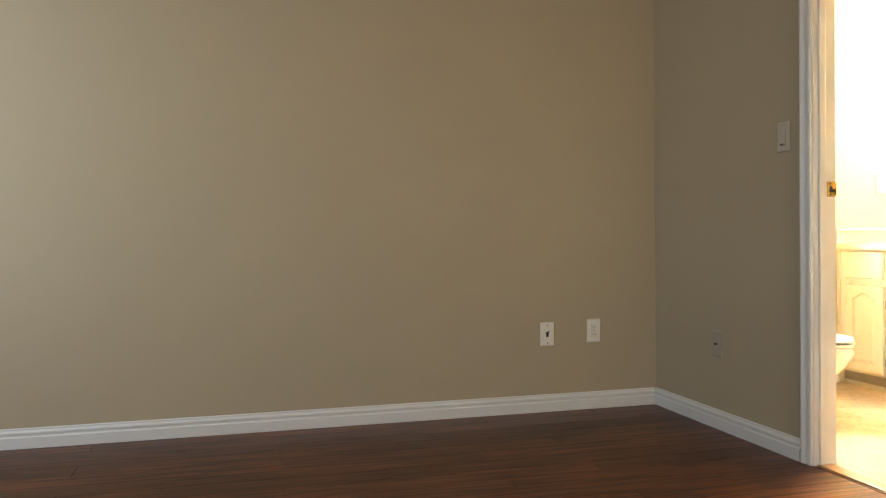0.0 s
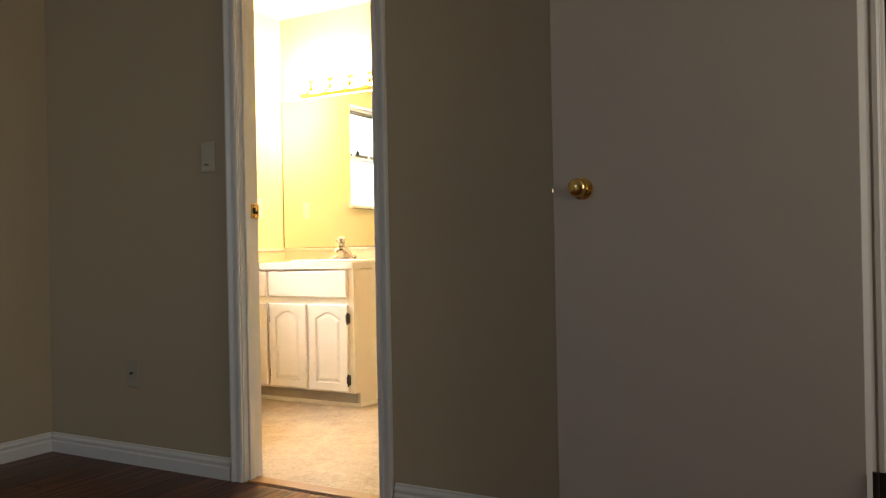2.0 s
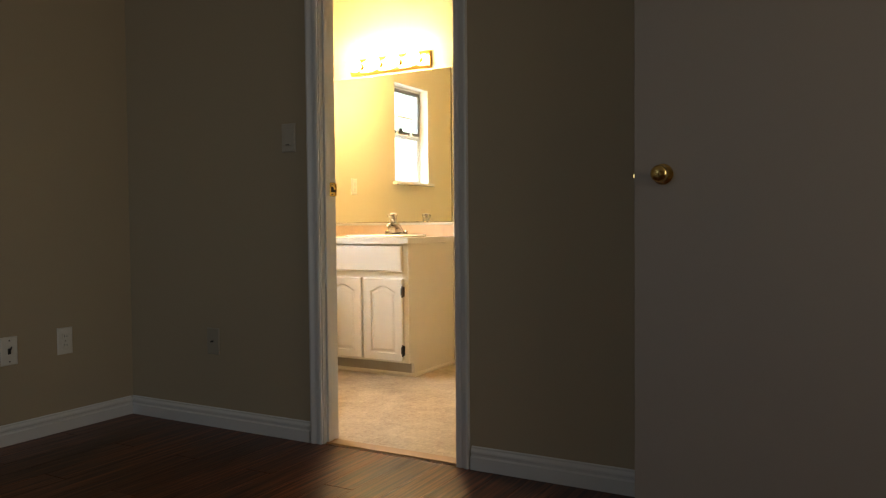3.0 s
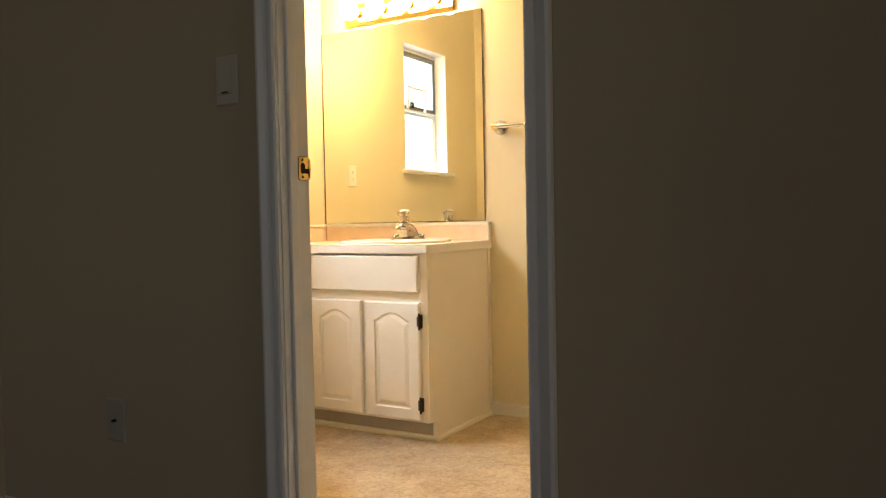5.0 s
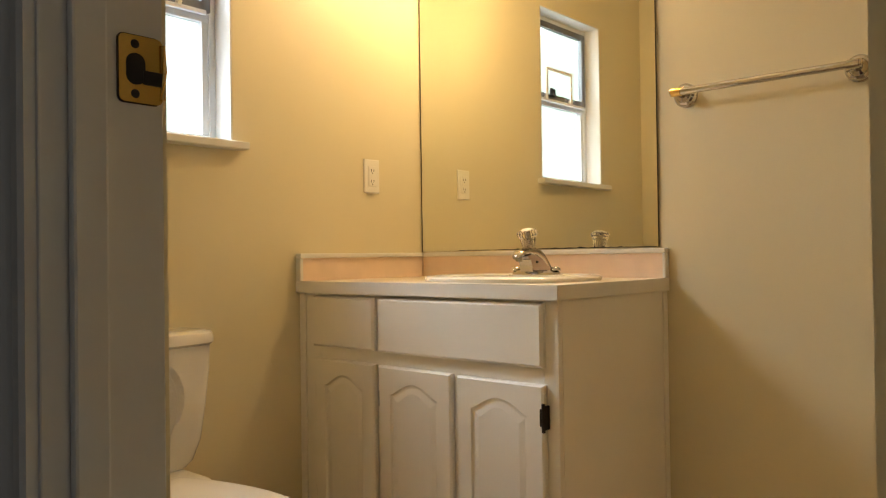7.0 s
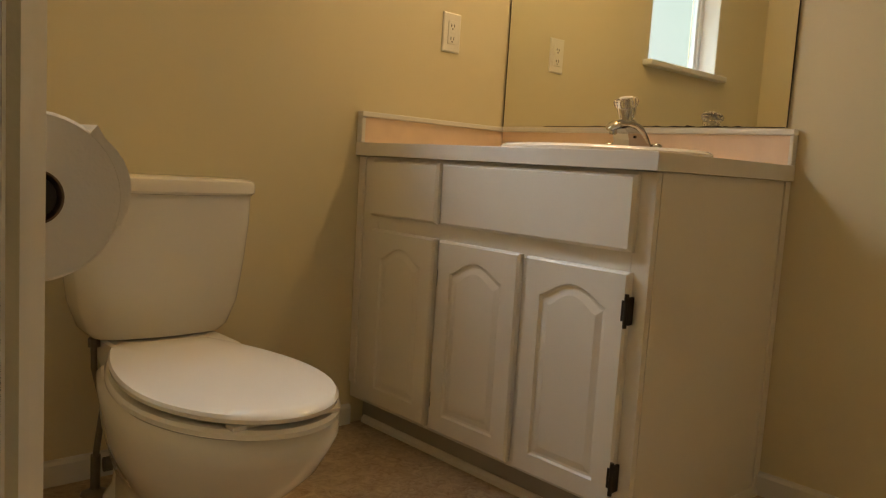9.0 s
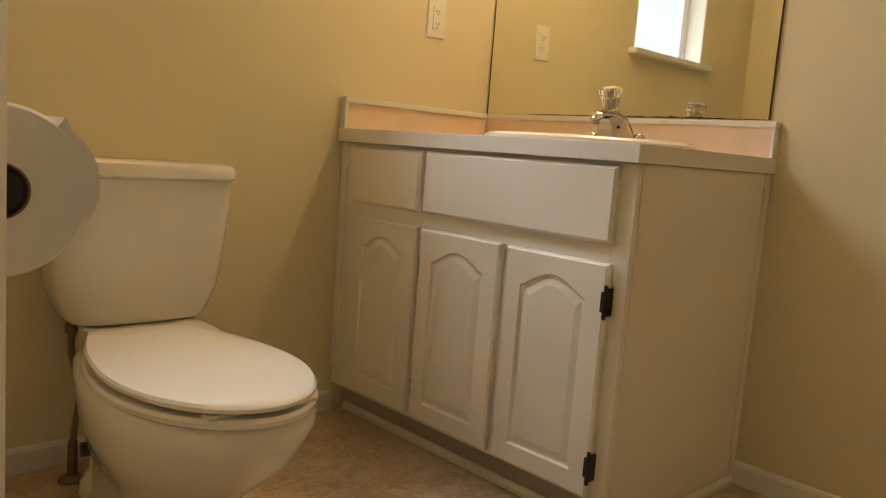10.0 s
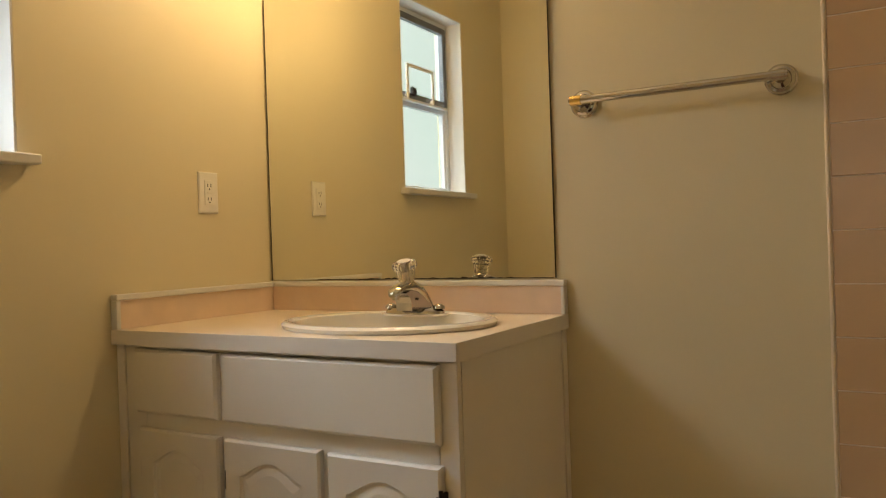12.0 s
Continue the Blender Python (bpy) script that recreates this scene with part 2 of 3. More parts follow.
E0 = 0.05  # gap between room shells, filled by the wall bodies
EDL, EDR = -0.13, -0.97   # entry doorway
structure("floor", box((RW - .1, RS - .1, -0.06), (WX + .06, NY + .1, -0.012)), CARPET_BACK, "dark floor slab beneath reddish brown laminate planks", "floor")
structure("bath_floor", box((WX + .062, SY - .1, -0.06), (MX + .1, WY + .1, 0.0)), VINYL, "mottled tan sheet vinyl bathroom floor", "floor")
structure("wall_north", box((RW - .1, NY, -0.06), (WX + .004, NY + .1, CEIL)), BED_WALL, "plain greige painted bedroom wall with white baseboard")
structure("wall_west_bedroom", box((RW - .1, RS, -.06), (RW, 1.25, CEIL), bm=box((RW - .1, 2.55, -.06), (RW, NY, CEIL), bm=box((RW - .1, 1.25, -.06), (RW, 2.55, .9), bm=box((RW - .1, 1.25, 2.15), (RW, 2.55, CEIL))))), BED_WALL, "greige painted bedroom wall with a window opening")
# Unseen wall; its opening is only there to let the added fill through.
structure("wall_south_bedroom", box((RW - .1, RS - .1, -.06), (.5, RS, CEIL), bm=box((1.6, RS - .1, -.06), (WX, RS, CEIL), bm=box((.5, RS - .1, -.06), (1.6, RS, .8), bm=box((.5, RS - .1, 2.2), (1.6, RS, CEIL))))), BED_WALL, "unseen greige painted bedroom wall with an opening added for the fill lamp")
mid = WX + 0.06


def door_wall(x0, x1, name, material, label, ylo, yhi):
    b = box((x0, JL + .018, -.06), (x1, yhi, CEIL))
    box((x0, JR - .018, DH), (x1, JL + .018, CEIL), bm=b)
    if ylo < EDR:
        box((x0, EDL, -.06), (x1, JR - .018, CEIL), bm=b)
        box((x0, EDR, DH), (x1, EDL, CEIL), bm=b)
        box((x0, ylo, -.06), (x1, EDR, CEIL), bm=b)
    else:
        box((x0, ylo, -.06), (x1, JR - .018, CEIL), bm=b)
    return structure(name, b, material, label)


door_wall(WX, mid, "wall_east_bedroom", BED_WALL, "greige painted bedroom wall with a bathroom doorway", RS, NY)
door_wall(mid, BX, "wall_west_bath", BATH_WALL, "cream painted bathroom wall beside the doorway", SY, WY)
structure("wall_mirror_side", box((MX, SY - .1, -.06), (MX + .1, WY + .1, CEIL)), BATH_WALL, "cream painted bathroom wall behind the vanity and towel bar")
wb = box((mid, WY, -.06), (WL, WY + .15, CEIL))
box((WR, WY, -.06), (MX, WY + .15, CEIL), bm=wb)
box((WL, WY, -.06), (WR, WY + .15, WB - .025), bm=wb)
box((WL, WY, WT), (WR, WY + .15, CEIL), bm=wb)
structure("wall_window_side", wb, BATH_WALL, "cream painted bathroom wall with a small window")
structure("wall_south_bath", box((BX, SY - .1, -.06), (MX, SY, CEIL)), BATH_WALL, "plain cream painted bathroom wall")
structure("wall_partition", box((2.40, SY - .002, -.002), (2.455, 1.665, CEIL - .002)), BATH_WALL, "plain cream painted partition wall end")
structure("ceiling", box((RW - .1, RS - .1, CEIL), (mid, NY + .1, CEIL + .08)), CEILING, "plain off-white bedroom ceiling", "ceiling")
structure("ceiling_bath", box((mid + .002, SY - .1, CEIL), (MX + .1, WY + .15, CEIL + .08)), CEILING, "plain off-white bathroom ceiling", "ceiling")
# hall beyond the entry doorway
hb = box((WX + .061, EDR - .2, -.06), (3.0, EDR - .1, CEIL))
box((3.0, EDR - .2, -.06), (3.1, 0.9, CEIL), bm=hb)
box((WX + .061, 0.8, -.06), (3.0, 0.9, CEIL), bm=hb)
box((WX + .061, EDR - .1, CEIL - .02), (3.0, 0.8, CEIL + .05), bm=hb)
structure("wall_hall", hb, BED_WALL, "plain hall walls beyond the entry doorway")
structure("hall_floor", box((WX + .061, EDR - .1, -.06), (3.0, 0.8, -.002)), CARPET_BACK, "dark hall floor beyond the entry doorway", "floor")


# baseboards with a stepped, rounded top
def baseboard(name, p, q, side, h=0.09, t=0.016, material=TRIM, label="white painted stepped baseboard"):
    """From p to q on the floor, standing off the wall on the given side."""
    p, q, side = Vector(p), Vector(q), Vector(side)
    prof = [(0, 0), (t, 0), (t, h * .54), (t * .60, h * .60), (t * .60, h * .68), (t * .85, h * .73), (t * .80, h * .80), (t * .35, h * .90), (t * .35, h * .96), (t * .15, h), (0, h)]
    if h < 0.08:
        prof = [(0, 0), (t, 0), (t, h * .82), (t * .7, h * .95), (0, h)]
    secs = [[(e.x + side.x * u, e.y + side.y * u, v) for u, v in prof] for e in (p, q)]
    b = loft(secs)
    bmesh.ops.recalc_face_normals(b, faces=b.faces)
    return structure(name, b, material, label, "baseboard")


baseboard("baseboard_north", (RW, NY), (WX - .014, NY), (0, -1))
baseboard("baseboard_east_1", (WX, NY), (WX, JL + .068), (-1, 0))
baseboard("baseboard_east_2", (WX, JR - .068), (WX, EDL + .07), (-1, 0))
baseboard("baseboard_west", (RW, RS), (RW, NY), (1, 0))
baseboard("baseboard_bath_window", (BX, WY), (3.163, WY), (0, -1), 0.062, 0.012)
baseboard("baseboard_bath_mirror", (MX, 2.535), (MX, 1.899), (-1, 0), 0.062, 0.012)
baseboard("baseboard_bath_door", (BX, WY), (BX, JL + .07), (1, 0), 0.062, 0.012)


# door casings and jambs
def casing(name, x, side, y0, y1, top):
    """Casing round an opening y0..y1 on the wall face x; side -1 or 1 is the way it stands proud."""
    w = 0.056
    prof = [(0, 0), (.011, 0), (.014, .006), (.014, .018), (.010, .024), (.013, .034), (.019, .048), (.017, w), (0, w)]
    ob = thing(name, "white painted moulded door casing round the doorway", "door casing", at=(0, 0, 0))
    ob["kind"] = "structure"
    for y, d in ((y0 - .004, -1), (y1 + .004, 1)):
        o = [(x + side * u, y + d * v) for u, v in prof]
        b = prism(o, "z", 0, top + .004 + w)
        bmesh.ops.recalc_face_normals(b, faces=b.faces)
        part("side_casing", b, TRIM, ob)
    b = box((x, y0 - .002, top + .006), (x + side * .0135, y1 + .002, top + .004 + w), .002)
    part("head_casing", b, TRIM, ob)
    return ob


casing("trim_bath_bedroom_side", WX, -1, JR, JL, DH - .02)
ic = thing("trim_bath_inner_side", "white painted door casing on the bathroom side", "door casing")
ic["kind"] = "structure"
prof = [(1.888, .0045), (1.893, .018), (1.902, .033), (1.913, .048), (1.928, .073), (1.931, .085), (1.929, .093), (1.9005, .093), (1.9005, .0195), (1.8885, .0185)]
for y, d in ((JL, 1), (JR, -1)):
    b = prism([(u, y + d * v) for u, v in prof], "z", 0, DH + .07)
    bmesh.ops.recalc_face_normals(b, faces=b.faces)
    part("side_casing", b, TRIM, ic)
part("head_casing", box((1.9005, JR, DH + .008), (1.916, JL, DH + .07), .002), TRIM, ic)
casing("trim_entry", WX, -1, EDR + .018, EDL - .018, DH - .02)


def jambs(name, y0, y1, x0, x1, stop_x, stop_w):
    ob = thing(name, "white painted door jamb with a raised stop", "door jamb")
    ob["kind"] = "structure"
    for y, d in ((y0, -1), (y1, 1)):
        part("jamb", box((x0 - .002, y, 0), (x1 + .002, y + d * .0175, DH), .0015), TRIM, ob)
        part("stop", box((stop_x, y - d * .0115, 0), (stop_x + stop_w, y - d * .0003, DH - .013), .003), TRIM, ob)
    part("head_jamb", box((x0 - .002, y0 + .001, DH - .012), (x1 + .002, y1 - .001, DH + .006)), TRIM, ob)
    return ob


jambs("jamb_bath", JR, JL, WX, 1.885, 1.803, 0.030)
jambs("jamb_entry", EDR + .018, EDL - .018, WX, mid, 1.815, 0.02)
structure("threshold", box((1.795, JR, -.011), (1.862, JL, 0.006), .004), TRANSITION, "thin wooden threshold strip in the bathroom doorway", "threshold")

# strike plate on the jamb: rounded plate, D-shaped latch hole with its tongue, screws and a curled lip
sp = thing("strike_plate", "polished brass strike plate screwed to the white jamb", "strike plate")
SPX, SPZ = 1.866, 1.099


def rounded_outline(x0, x1, z0, z1, r, n=5):
    pts = []
    for cx, cz, a0 in ((x1 - r, z1 - r, 0), (x0 + r, z1 - r, 90), (x0 + r, z0 + r, 180), (x1 - r, z0 + r, 270)):
        pts += [(cx + r * math.cos(radians(a0 + 90 * i / n)), cz + r * math.sin(radians(a0 + 90 * i / n))) for i in range(n + 1)]
    return pts


part("plate", prism(rounded_outline(SPX - .0205, SPX + .019, SPZ - .029, SPZ + .029, .005), "y", JL - .0028, JL - .0003), BRASS, sp)
# Dark sheet under the plate; its rim draws the shadow line round it.
part("plate_shadow", prism(rounded_outline(SPX - .0215, SPX + .018, SPZ - .030, SPZ + .030, .006), "y", JL - .0012, JL - .0002), BRONZE, sp, "dark sheet drawn as the shadow line round the plate")
part("latch_hole", prism(rounded_outline(SPX - .014, SPX + .003, SPZ - .0135, SPZ + .0135, .008), "y", JL - .0034, JL - .0026), BLACK, sp, "dark latch hole")
part("latch_notch", prism(rounded_outline(SPX + .001, SPX + .0195, SPZ - .0125, SPZ - .0005, .002), "y", JL - .0040, JL - .0026), BRONZE, sp, "dark latch ramp")
for z in (-.0215, .0215):
    part("screw", turned([(0, .0016), (.003, .0012), (.0042, 0)], 12, pose(SPX - .006, JL - .0026, SPZ + z, 90)), BRONZE, sp)
part("lip", tube([(SPX + .019, JL - .0035, SPZ - .024), (SPX + .0198, JL - .0045, SPZ), (SPX + .019, JL - .0035, SPZ + .024)], .0026, 8), BRASS, sp)


# ---- doors ----
def knob_set(parent, x, y, z, way, size=1.0):
    """A round brass knob on a rose whose axis points along way."""
    m = Matrix.Translation((x, y, z)) @ Vector(way).to_track_quat("Z", "Y").to_matrix().to_4x4() @ Matrix.Diagonal((size, size, size, 1))
    k = part("knob", turned([(.0, .062), (.012, .0615), (.021, .058), (.0268, .050), (.0275, .042), (.025, .034), (.018, .027), (.0125, .022), (.0115, .012), (.0115, .004)], 32, m), BRASS, parent, "round polished brass knob", True)
    part("rose", turned([(.013, .008), (.024, .007), (.0325, .003), (.0335, 0)], 32, m), BRASS, parent, "brass rose", True)
    part("button", turned([(0, .0655), (.0045, .065), (.005, .0615)], 12, m), BRASS, k)


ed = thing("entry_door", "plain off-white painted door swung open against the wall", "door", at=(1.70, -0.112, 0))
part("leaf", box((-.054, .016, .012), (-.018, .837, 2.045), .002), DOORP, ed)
knob_set(ed, -.054, .746, 1.097, (-1, 0, 0))
lt = part("latch", box((-.047, .8365, 1.068), (-.025, .8385, 1.124), .0004), BRASS, ed, "brass latch plate on the door edge")
part("bolt", box((-.042, .838, 1.088), (-.031, .845, 1.104), .002), BRASS, lt)
for z in (0.30, 1.80):
    part("hinge", tube([(-.062, -.006, z - .045), (-.062, -.006, z + .045)], .0065, 12, bm=box((-.058, -.032, z - .044), (-.053, .003, z + .044))), BRONZE, ed, "dark bronze butt hinge")

# ---- window ----
wi = thing("window_1", "small aluminium sash window with obscure glass and a white sill", "window")
wi["kind"] = "structure"
yf0, yf1 = WY + .085, WY + .125
fr = box((WL, yf0, WB), (WL + .028, yf1, WT), .002)
box((WR - .028, yf0, WB), (WR, yf1, WT), .002, bm=fr)
box((WL + .028, yf0, WB), (WR - .028, yf1, WB + .028), .002, bm=fr)
box((WL + .028, yf0, WT - .03), (WR - .028, yf1, WT), .002, bm=fr)
part("window_frame", fr, ALU, wi, "pale aluminium window frame")
zm = 1.712
us = box((WL + .028, yf0 - .012, zm), (WL + .058, yf0 + .014, WT - .03), .002)
box((WR - .058, yf0 - .012, zm), (WR - .028, yf0 + .014, WT - .03), .002, bm=us)
box((WL + .058, yf0 - .012, zm), (WR - .058, yf0 + .014, zm + .032), .002, bm=us)
box((WL + .058, yf0 - .012, WT - .06), (WR - .058, yf0 + .014, WT - .03), .002, bm=us)
ups = part("upper_sash", us, ALUD, wi, "dark grey upper sash")
loop = box((2.534, yf0 - .030, zm + .005), (2.551, yf0 - .020, zm + .150), .003)
box((2.755, yf0 - .030, zm + .005), (2.772, yf0 - .020, zm + .150), .003, bm=loop)
box((2.534, yf0 - .031, zm + .141), (2.772, yf0 - .019, zm + .157), .003, bm=loop)
for x in (2.536, 2.757):
    box((x, yf0 - .030, zm - .002), (x + .013, yf0 - .010, zm + .020), .003, bm=loop)
part("pull_loop", loop, PLASTIC, ups, "cream plastic pull loop")
part("catch", tube([(2.70, yf0 - .02, zm + .052), (2.74, yf0 - .034, zm + .050)], .005, 8, bm=box((2.69, yf0 - .03, zm + .02), (2.725, yf0 - .012, zm + .055), .004)), BLACK, ups, "black sash catch")
part("sash_ledge", box((WL + .05, yf0 - .026, zm - .012), (WR - .05, yf0 - .010, zm + .002), .003), ALU, ups)
ls = box((WL + .028, yf0 + .004, zm - .028), (WR - .028, yf0 + .03, zm - .001), .002)
box((WL + .028, yf0 + .004, WB + .028), (WL + .05, yf0 + .03, zm - .028), .002, bm=ls)
box((WR - .05, yf0 + .004, WB + .028), (WR - .028, yf0 + .03, zm - .028), .002, bm=ls)
part("lower_sash", ls, ALU, wi, "pale aluminium lower sash")
for n, z0, z1, yy in (("upper_pane", zm + .03, WT - .06, yf0), ("lower_pane", WB + .028, zm - .028, yf0 + .016)):
    g = part(n, box((WL + .04, yy, z0), (WR - .04, yy + .004, z1)), FROST, wi, "obscure glass pane")
    g.visible_shadow = False
part("window_sill", box((WL - .04, WY - .042, WB - .024), (WR + .035, yf0 - .002, WB), .004), TRIM, wi, "white painted projecting sill")
for n, lo, hi in (("reveal", (WL, WY + .001, WB), (WL + .006, yf0 - .002, WT)), ("reveal", (WR - .006, WY + .001, WB), (WR, yf0 - .002, WT)), ("reveal", (WL + .006, WY + .001, WT - .006), (WR - .006, yf0 - .002, WT))):
    part(n, box(lo, hi), TRIM, wi, "white painted reveal")
bd = part("backdrop", box((WL - 1.6, 4.5, -.5), (WR + 1.6, 4.51, 3.8)), OUTSIDE)
tagged(bd, "bright hazy garden light outside the window", "backdrop", kind="structure")

# unseen west bedroom window, on the side that lights the room
bwi = thing("window_2", "large bedroom window with a white frame", "window")
bwi["kind"] = "structure"
f = box((RW - .07, 1.25, .9), (RW - .02, 1.29, 2.15))
box((RW - .07, 2.51, .9), (RW - .02, 2.55, 2.15), bm=f)
box((RW - .07, 1.29, .9), (RW - .02, 2.51, .94), bm=f)
box((RW - .07, 1.29, 2.11), (RW - .02, 2.51, 2.15), bm=f)
box((RW - .07, 1.88, .94), (RW - .02, 1.92, 2.11), bm=f)
part("window_frame", f, TRIM, bwi)


# ---- wall plates ----
def wall_plate(name, label, category, m, kind, material=PLASTIC):
    """A 76 x 124 mm plate in the xz plane facing -y, placed by m."""
    ob = thing(name, label, category)
    ob.matrix_world = m
    b = loft([[(s * .038, 0, t * .062) for s, t in ((-1, -1), (1, -1), (1, 1), (-1, 1))], [(s * .038, -.003, t * .062) for s, t in ((-1, -1), (1, -1), (1, 1), (-1, 1))], [(s * .034, -.006, t * .058) for s, t in ((-1, -1), (1, -1), (1, 1), (-1, 1))]])
    part("plate", b, material, ob)
    if kind == "decora":
        part("insert", box((-.018, -.0085, -.037), (.018, -.0058, .037), .001), PLASTIC, ob)
        for z in (.02, -.02):
            for x in (-.006, .006):
                part("slot", box((x - .001, -.0092, z - .003), (x + .001, -.0084, z + .006)), BLACK, ob)
            part("ground_hole", box((-.002, -.0092, z - .011), (.002, -.0084, z - .007)), BLACK, ob)
        part("reset_button", box((-.008, -.0096, -.003), (.008, -.0084, .003), .0005), PLASTIC, ob)
    if kind == "duplex":
        for z in (.021, -.021):
            part("socket_face", box((-.017, -.0085, z - .014), (.017, -.0058, z + .014), .004), PLASTIC, ob)
            for x in (-.006, .006):
                part("slot", box((x - .001, -.0092, z - .003), (x + .001, -.0084, z + .006)), BLACK, ob)
        part("screw", turned([(0, .002), (.003, .0012), (.0035, 0)], 10, pose(0, -.006, 0, 90)), CHROME, ob)
    if kind == "rocker":
        part("rocker", prism([(-.0058, -.036), (-.012, -.034), (-.0075, .034), (-.0058, .036)], "x", -.018, .018), material, ob)
        part("rocker_gap", box((-.010, -.0128, -.033), (.010, -.0116, -.029)), BLACK, ob)
    if kind == "phone":
        part("jack_hole", box((-.008, -.0068, -.014), (.006, -.0058, .012)), BLACK, ob, "dark open jack hole")
        part("jack_wire", tube([(-.004, -.007, -.012), (-.002, -.009, .002), (.004, -.009, .008), (.009, -.008, .018)], .003, 6), BLACK, ob)
        for z in (-.046, .046):
            part("screw", turned([(0, .002), (.003, .0012), (.0035, 0)], 10, pose(0, -.006, z, 90)), BRONZE, ob)
    if kind == "coax":
        part("coax_stub", turned([(0, .012), (.004, .012), (.0045, 0)], 12, pose(0, -.006, 0, 90)), BRONZE, ob)
    return ob


wall_plate("phone_plate", "white wall plate with a dark open phone jack", "wall plate", pose(1.145, NY - .0005, .408), "phone")
wall_plate("outlet", "white duplex power outlet on the greige wall", "outlet", pose(1.411, NY - .0005, .417), "duplex")
wall_plate("coax_plate", "wall-coloured coaxial cable plate painted over", "wall plate", pose(WX - .0005, 2.758, .403, 0, 0, -90), "coax", PAINTED)
wall_plate("light_switch", "white rocker light switch beside the bathroom door", "light switch", pose(WX - .0005, 2.282, 1.326, 0, 0, -90), "rocker", GREIGE)
wall_plate("bath_outlet", "white power outlet above the vanity counter", "outlet", pose(3.490, WY - .0005, 1.234), "decora")

# ---- vanity ----
VF, VB, V0, V1 = 3.163, MX, 2.536, WY  # face frame front, wall, right and left ends
CT0, CT1 = .823, .861
va = thing("vanity_cabinet", "cream painted vanity cabinet with arched raised-panel doors", "vanity", at=(0, 0, 0))
side = [(3.215, 0), (VB - .002, 0), (VB - .002, CT0 - .001), (VF + .019, CT0 - .001), (VF + .019, .088), (3.215, .088)]
part("side_panel", prism(side, "y", V0, V0 + .016), CAB, va)
ff = box((VF, V0, .088), (VF + .018, V0 + .045, CT0 - .001), .002)
for y0, y1, z0, z1 in ((3.452, V1 - .002, .088, .822), (V0 + .045, 3.452, .088, .135), (V0 + .045, 3.452, .600, .668), (V0 + .045, 3.452, .795, .822)):
    box((VF, y0, z0), (VF + .018, y1, z1), .0015, bm=ff)
for y in (3.17, 2.868):
    box((VF + .0005, y - .022, .135), (VF + .0175, y + .022, .600 if y < 3 else .795), bm=ff)
part("face_frame", ff, CAB, va)
part("filler_strip", box((VF - .008, 3.522, .135), (VF - .0005, V1 - .002, .8215), .002), CAB, va)
# Black sheet close behind the frame stands for the shade in the door gaps.
part("dark_gap_sheet", box((VF + .03, V0 + .02, .088), (VF + .04, V1 - .01, CT0 - .002)), BLACK, va)
part("toe_kick", box((3.215, V0 + .017, 0), (3.23, V1 - .002, .0875)), KICK, va, "toe kick board with the recess shade in its grey colour")
mo = [(0, 0), (.012, 0), (.012, .012), (.004, .022), (0, .022)]
part("floor_moulding", prism([(3.2145 - u, v) for u, v in mo], "y", V0 - .012, V1 - .014), CAB, va)
part("side_moulding", prism([(V0 - .0005 - u, v) for u, v in mo], "x", 3.205, VB - .014), CAB, va)
part("wall_strip", box((MX - .028, V0 - .006, .022), (MX - .002, V0 - .0005, CT0 - .002), .001), CAB, va)


def slab_front(name, y0, y1, z0, z1):
    d = part(name, prism([(y0, z0), (y1, z0), (y1, z1), (y0, z1)], "x", VF - .001, VF - .012), CAB, va)
    bm = loft([[(VF - .012, a, c) for a, c in ((y0, z0), (y1, z0), (y1, z1), (y0, z1))], [(VF - .019, a, c) for a, c in ((y0 + .007, z0 + .007), (y1 - .007, z0 + .007), (y1 - .007, z1 - .007), (y0 + .007, z1 - .007))]])
    part("front_bevel", bm, CAB, d)
    return d


def arch_outline(y0, y1, z0, zs, zt, n=14):
    """A panel outline with a cathedral arch: short shoulders, then a flat curve up to zt."""
    pts = [(y0, z0), (y1, z0), (y1, zs)]
    w = y1 - y0
    for i in range(n + 1):
        u = 1 - i / n
        s = .07 + .86 * u
        h = math.sin(math.pi * u) ** 1.05
        pts.append((y0 + w * s, zs + .004 + (zt - zs - .004) * h))
    pts.append((y0, zs))
    return pts


def inset(pts, d):
    cy = (min(p[0] for p in pts) + max(p[0] for p in pts)) / 2
    cz = (min(p[1] for p in pts) + max(p[1] for p in pts)) / 2
    hy, hz = max(p[0] for p in pts) - cy, max(p[1] for p in pts) - cz
    return [(cy + (p[0] - cy) * (hy - d) / hy, cz + (p[1] - cz) * (hz - d) / hz) for p in pts]


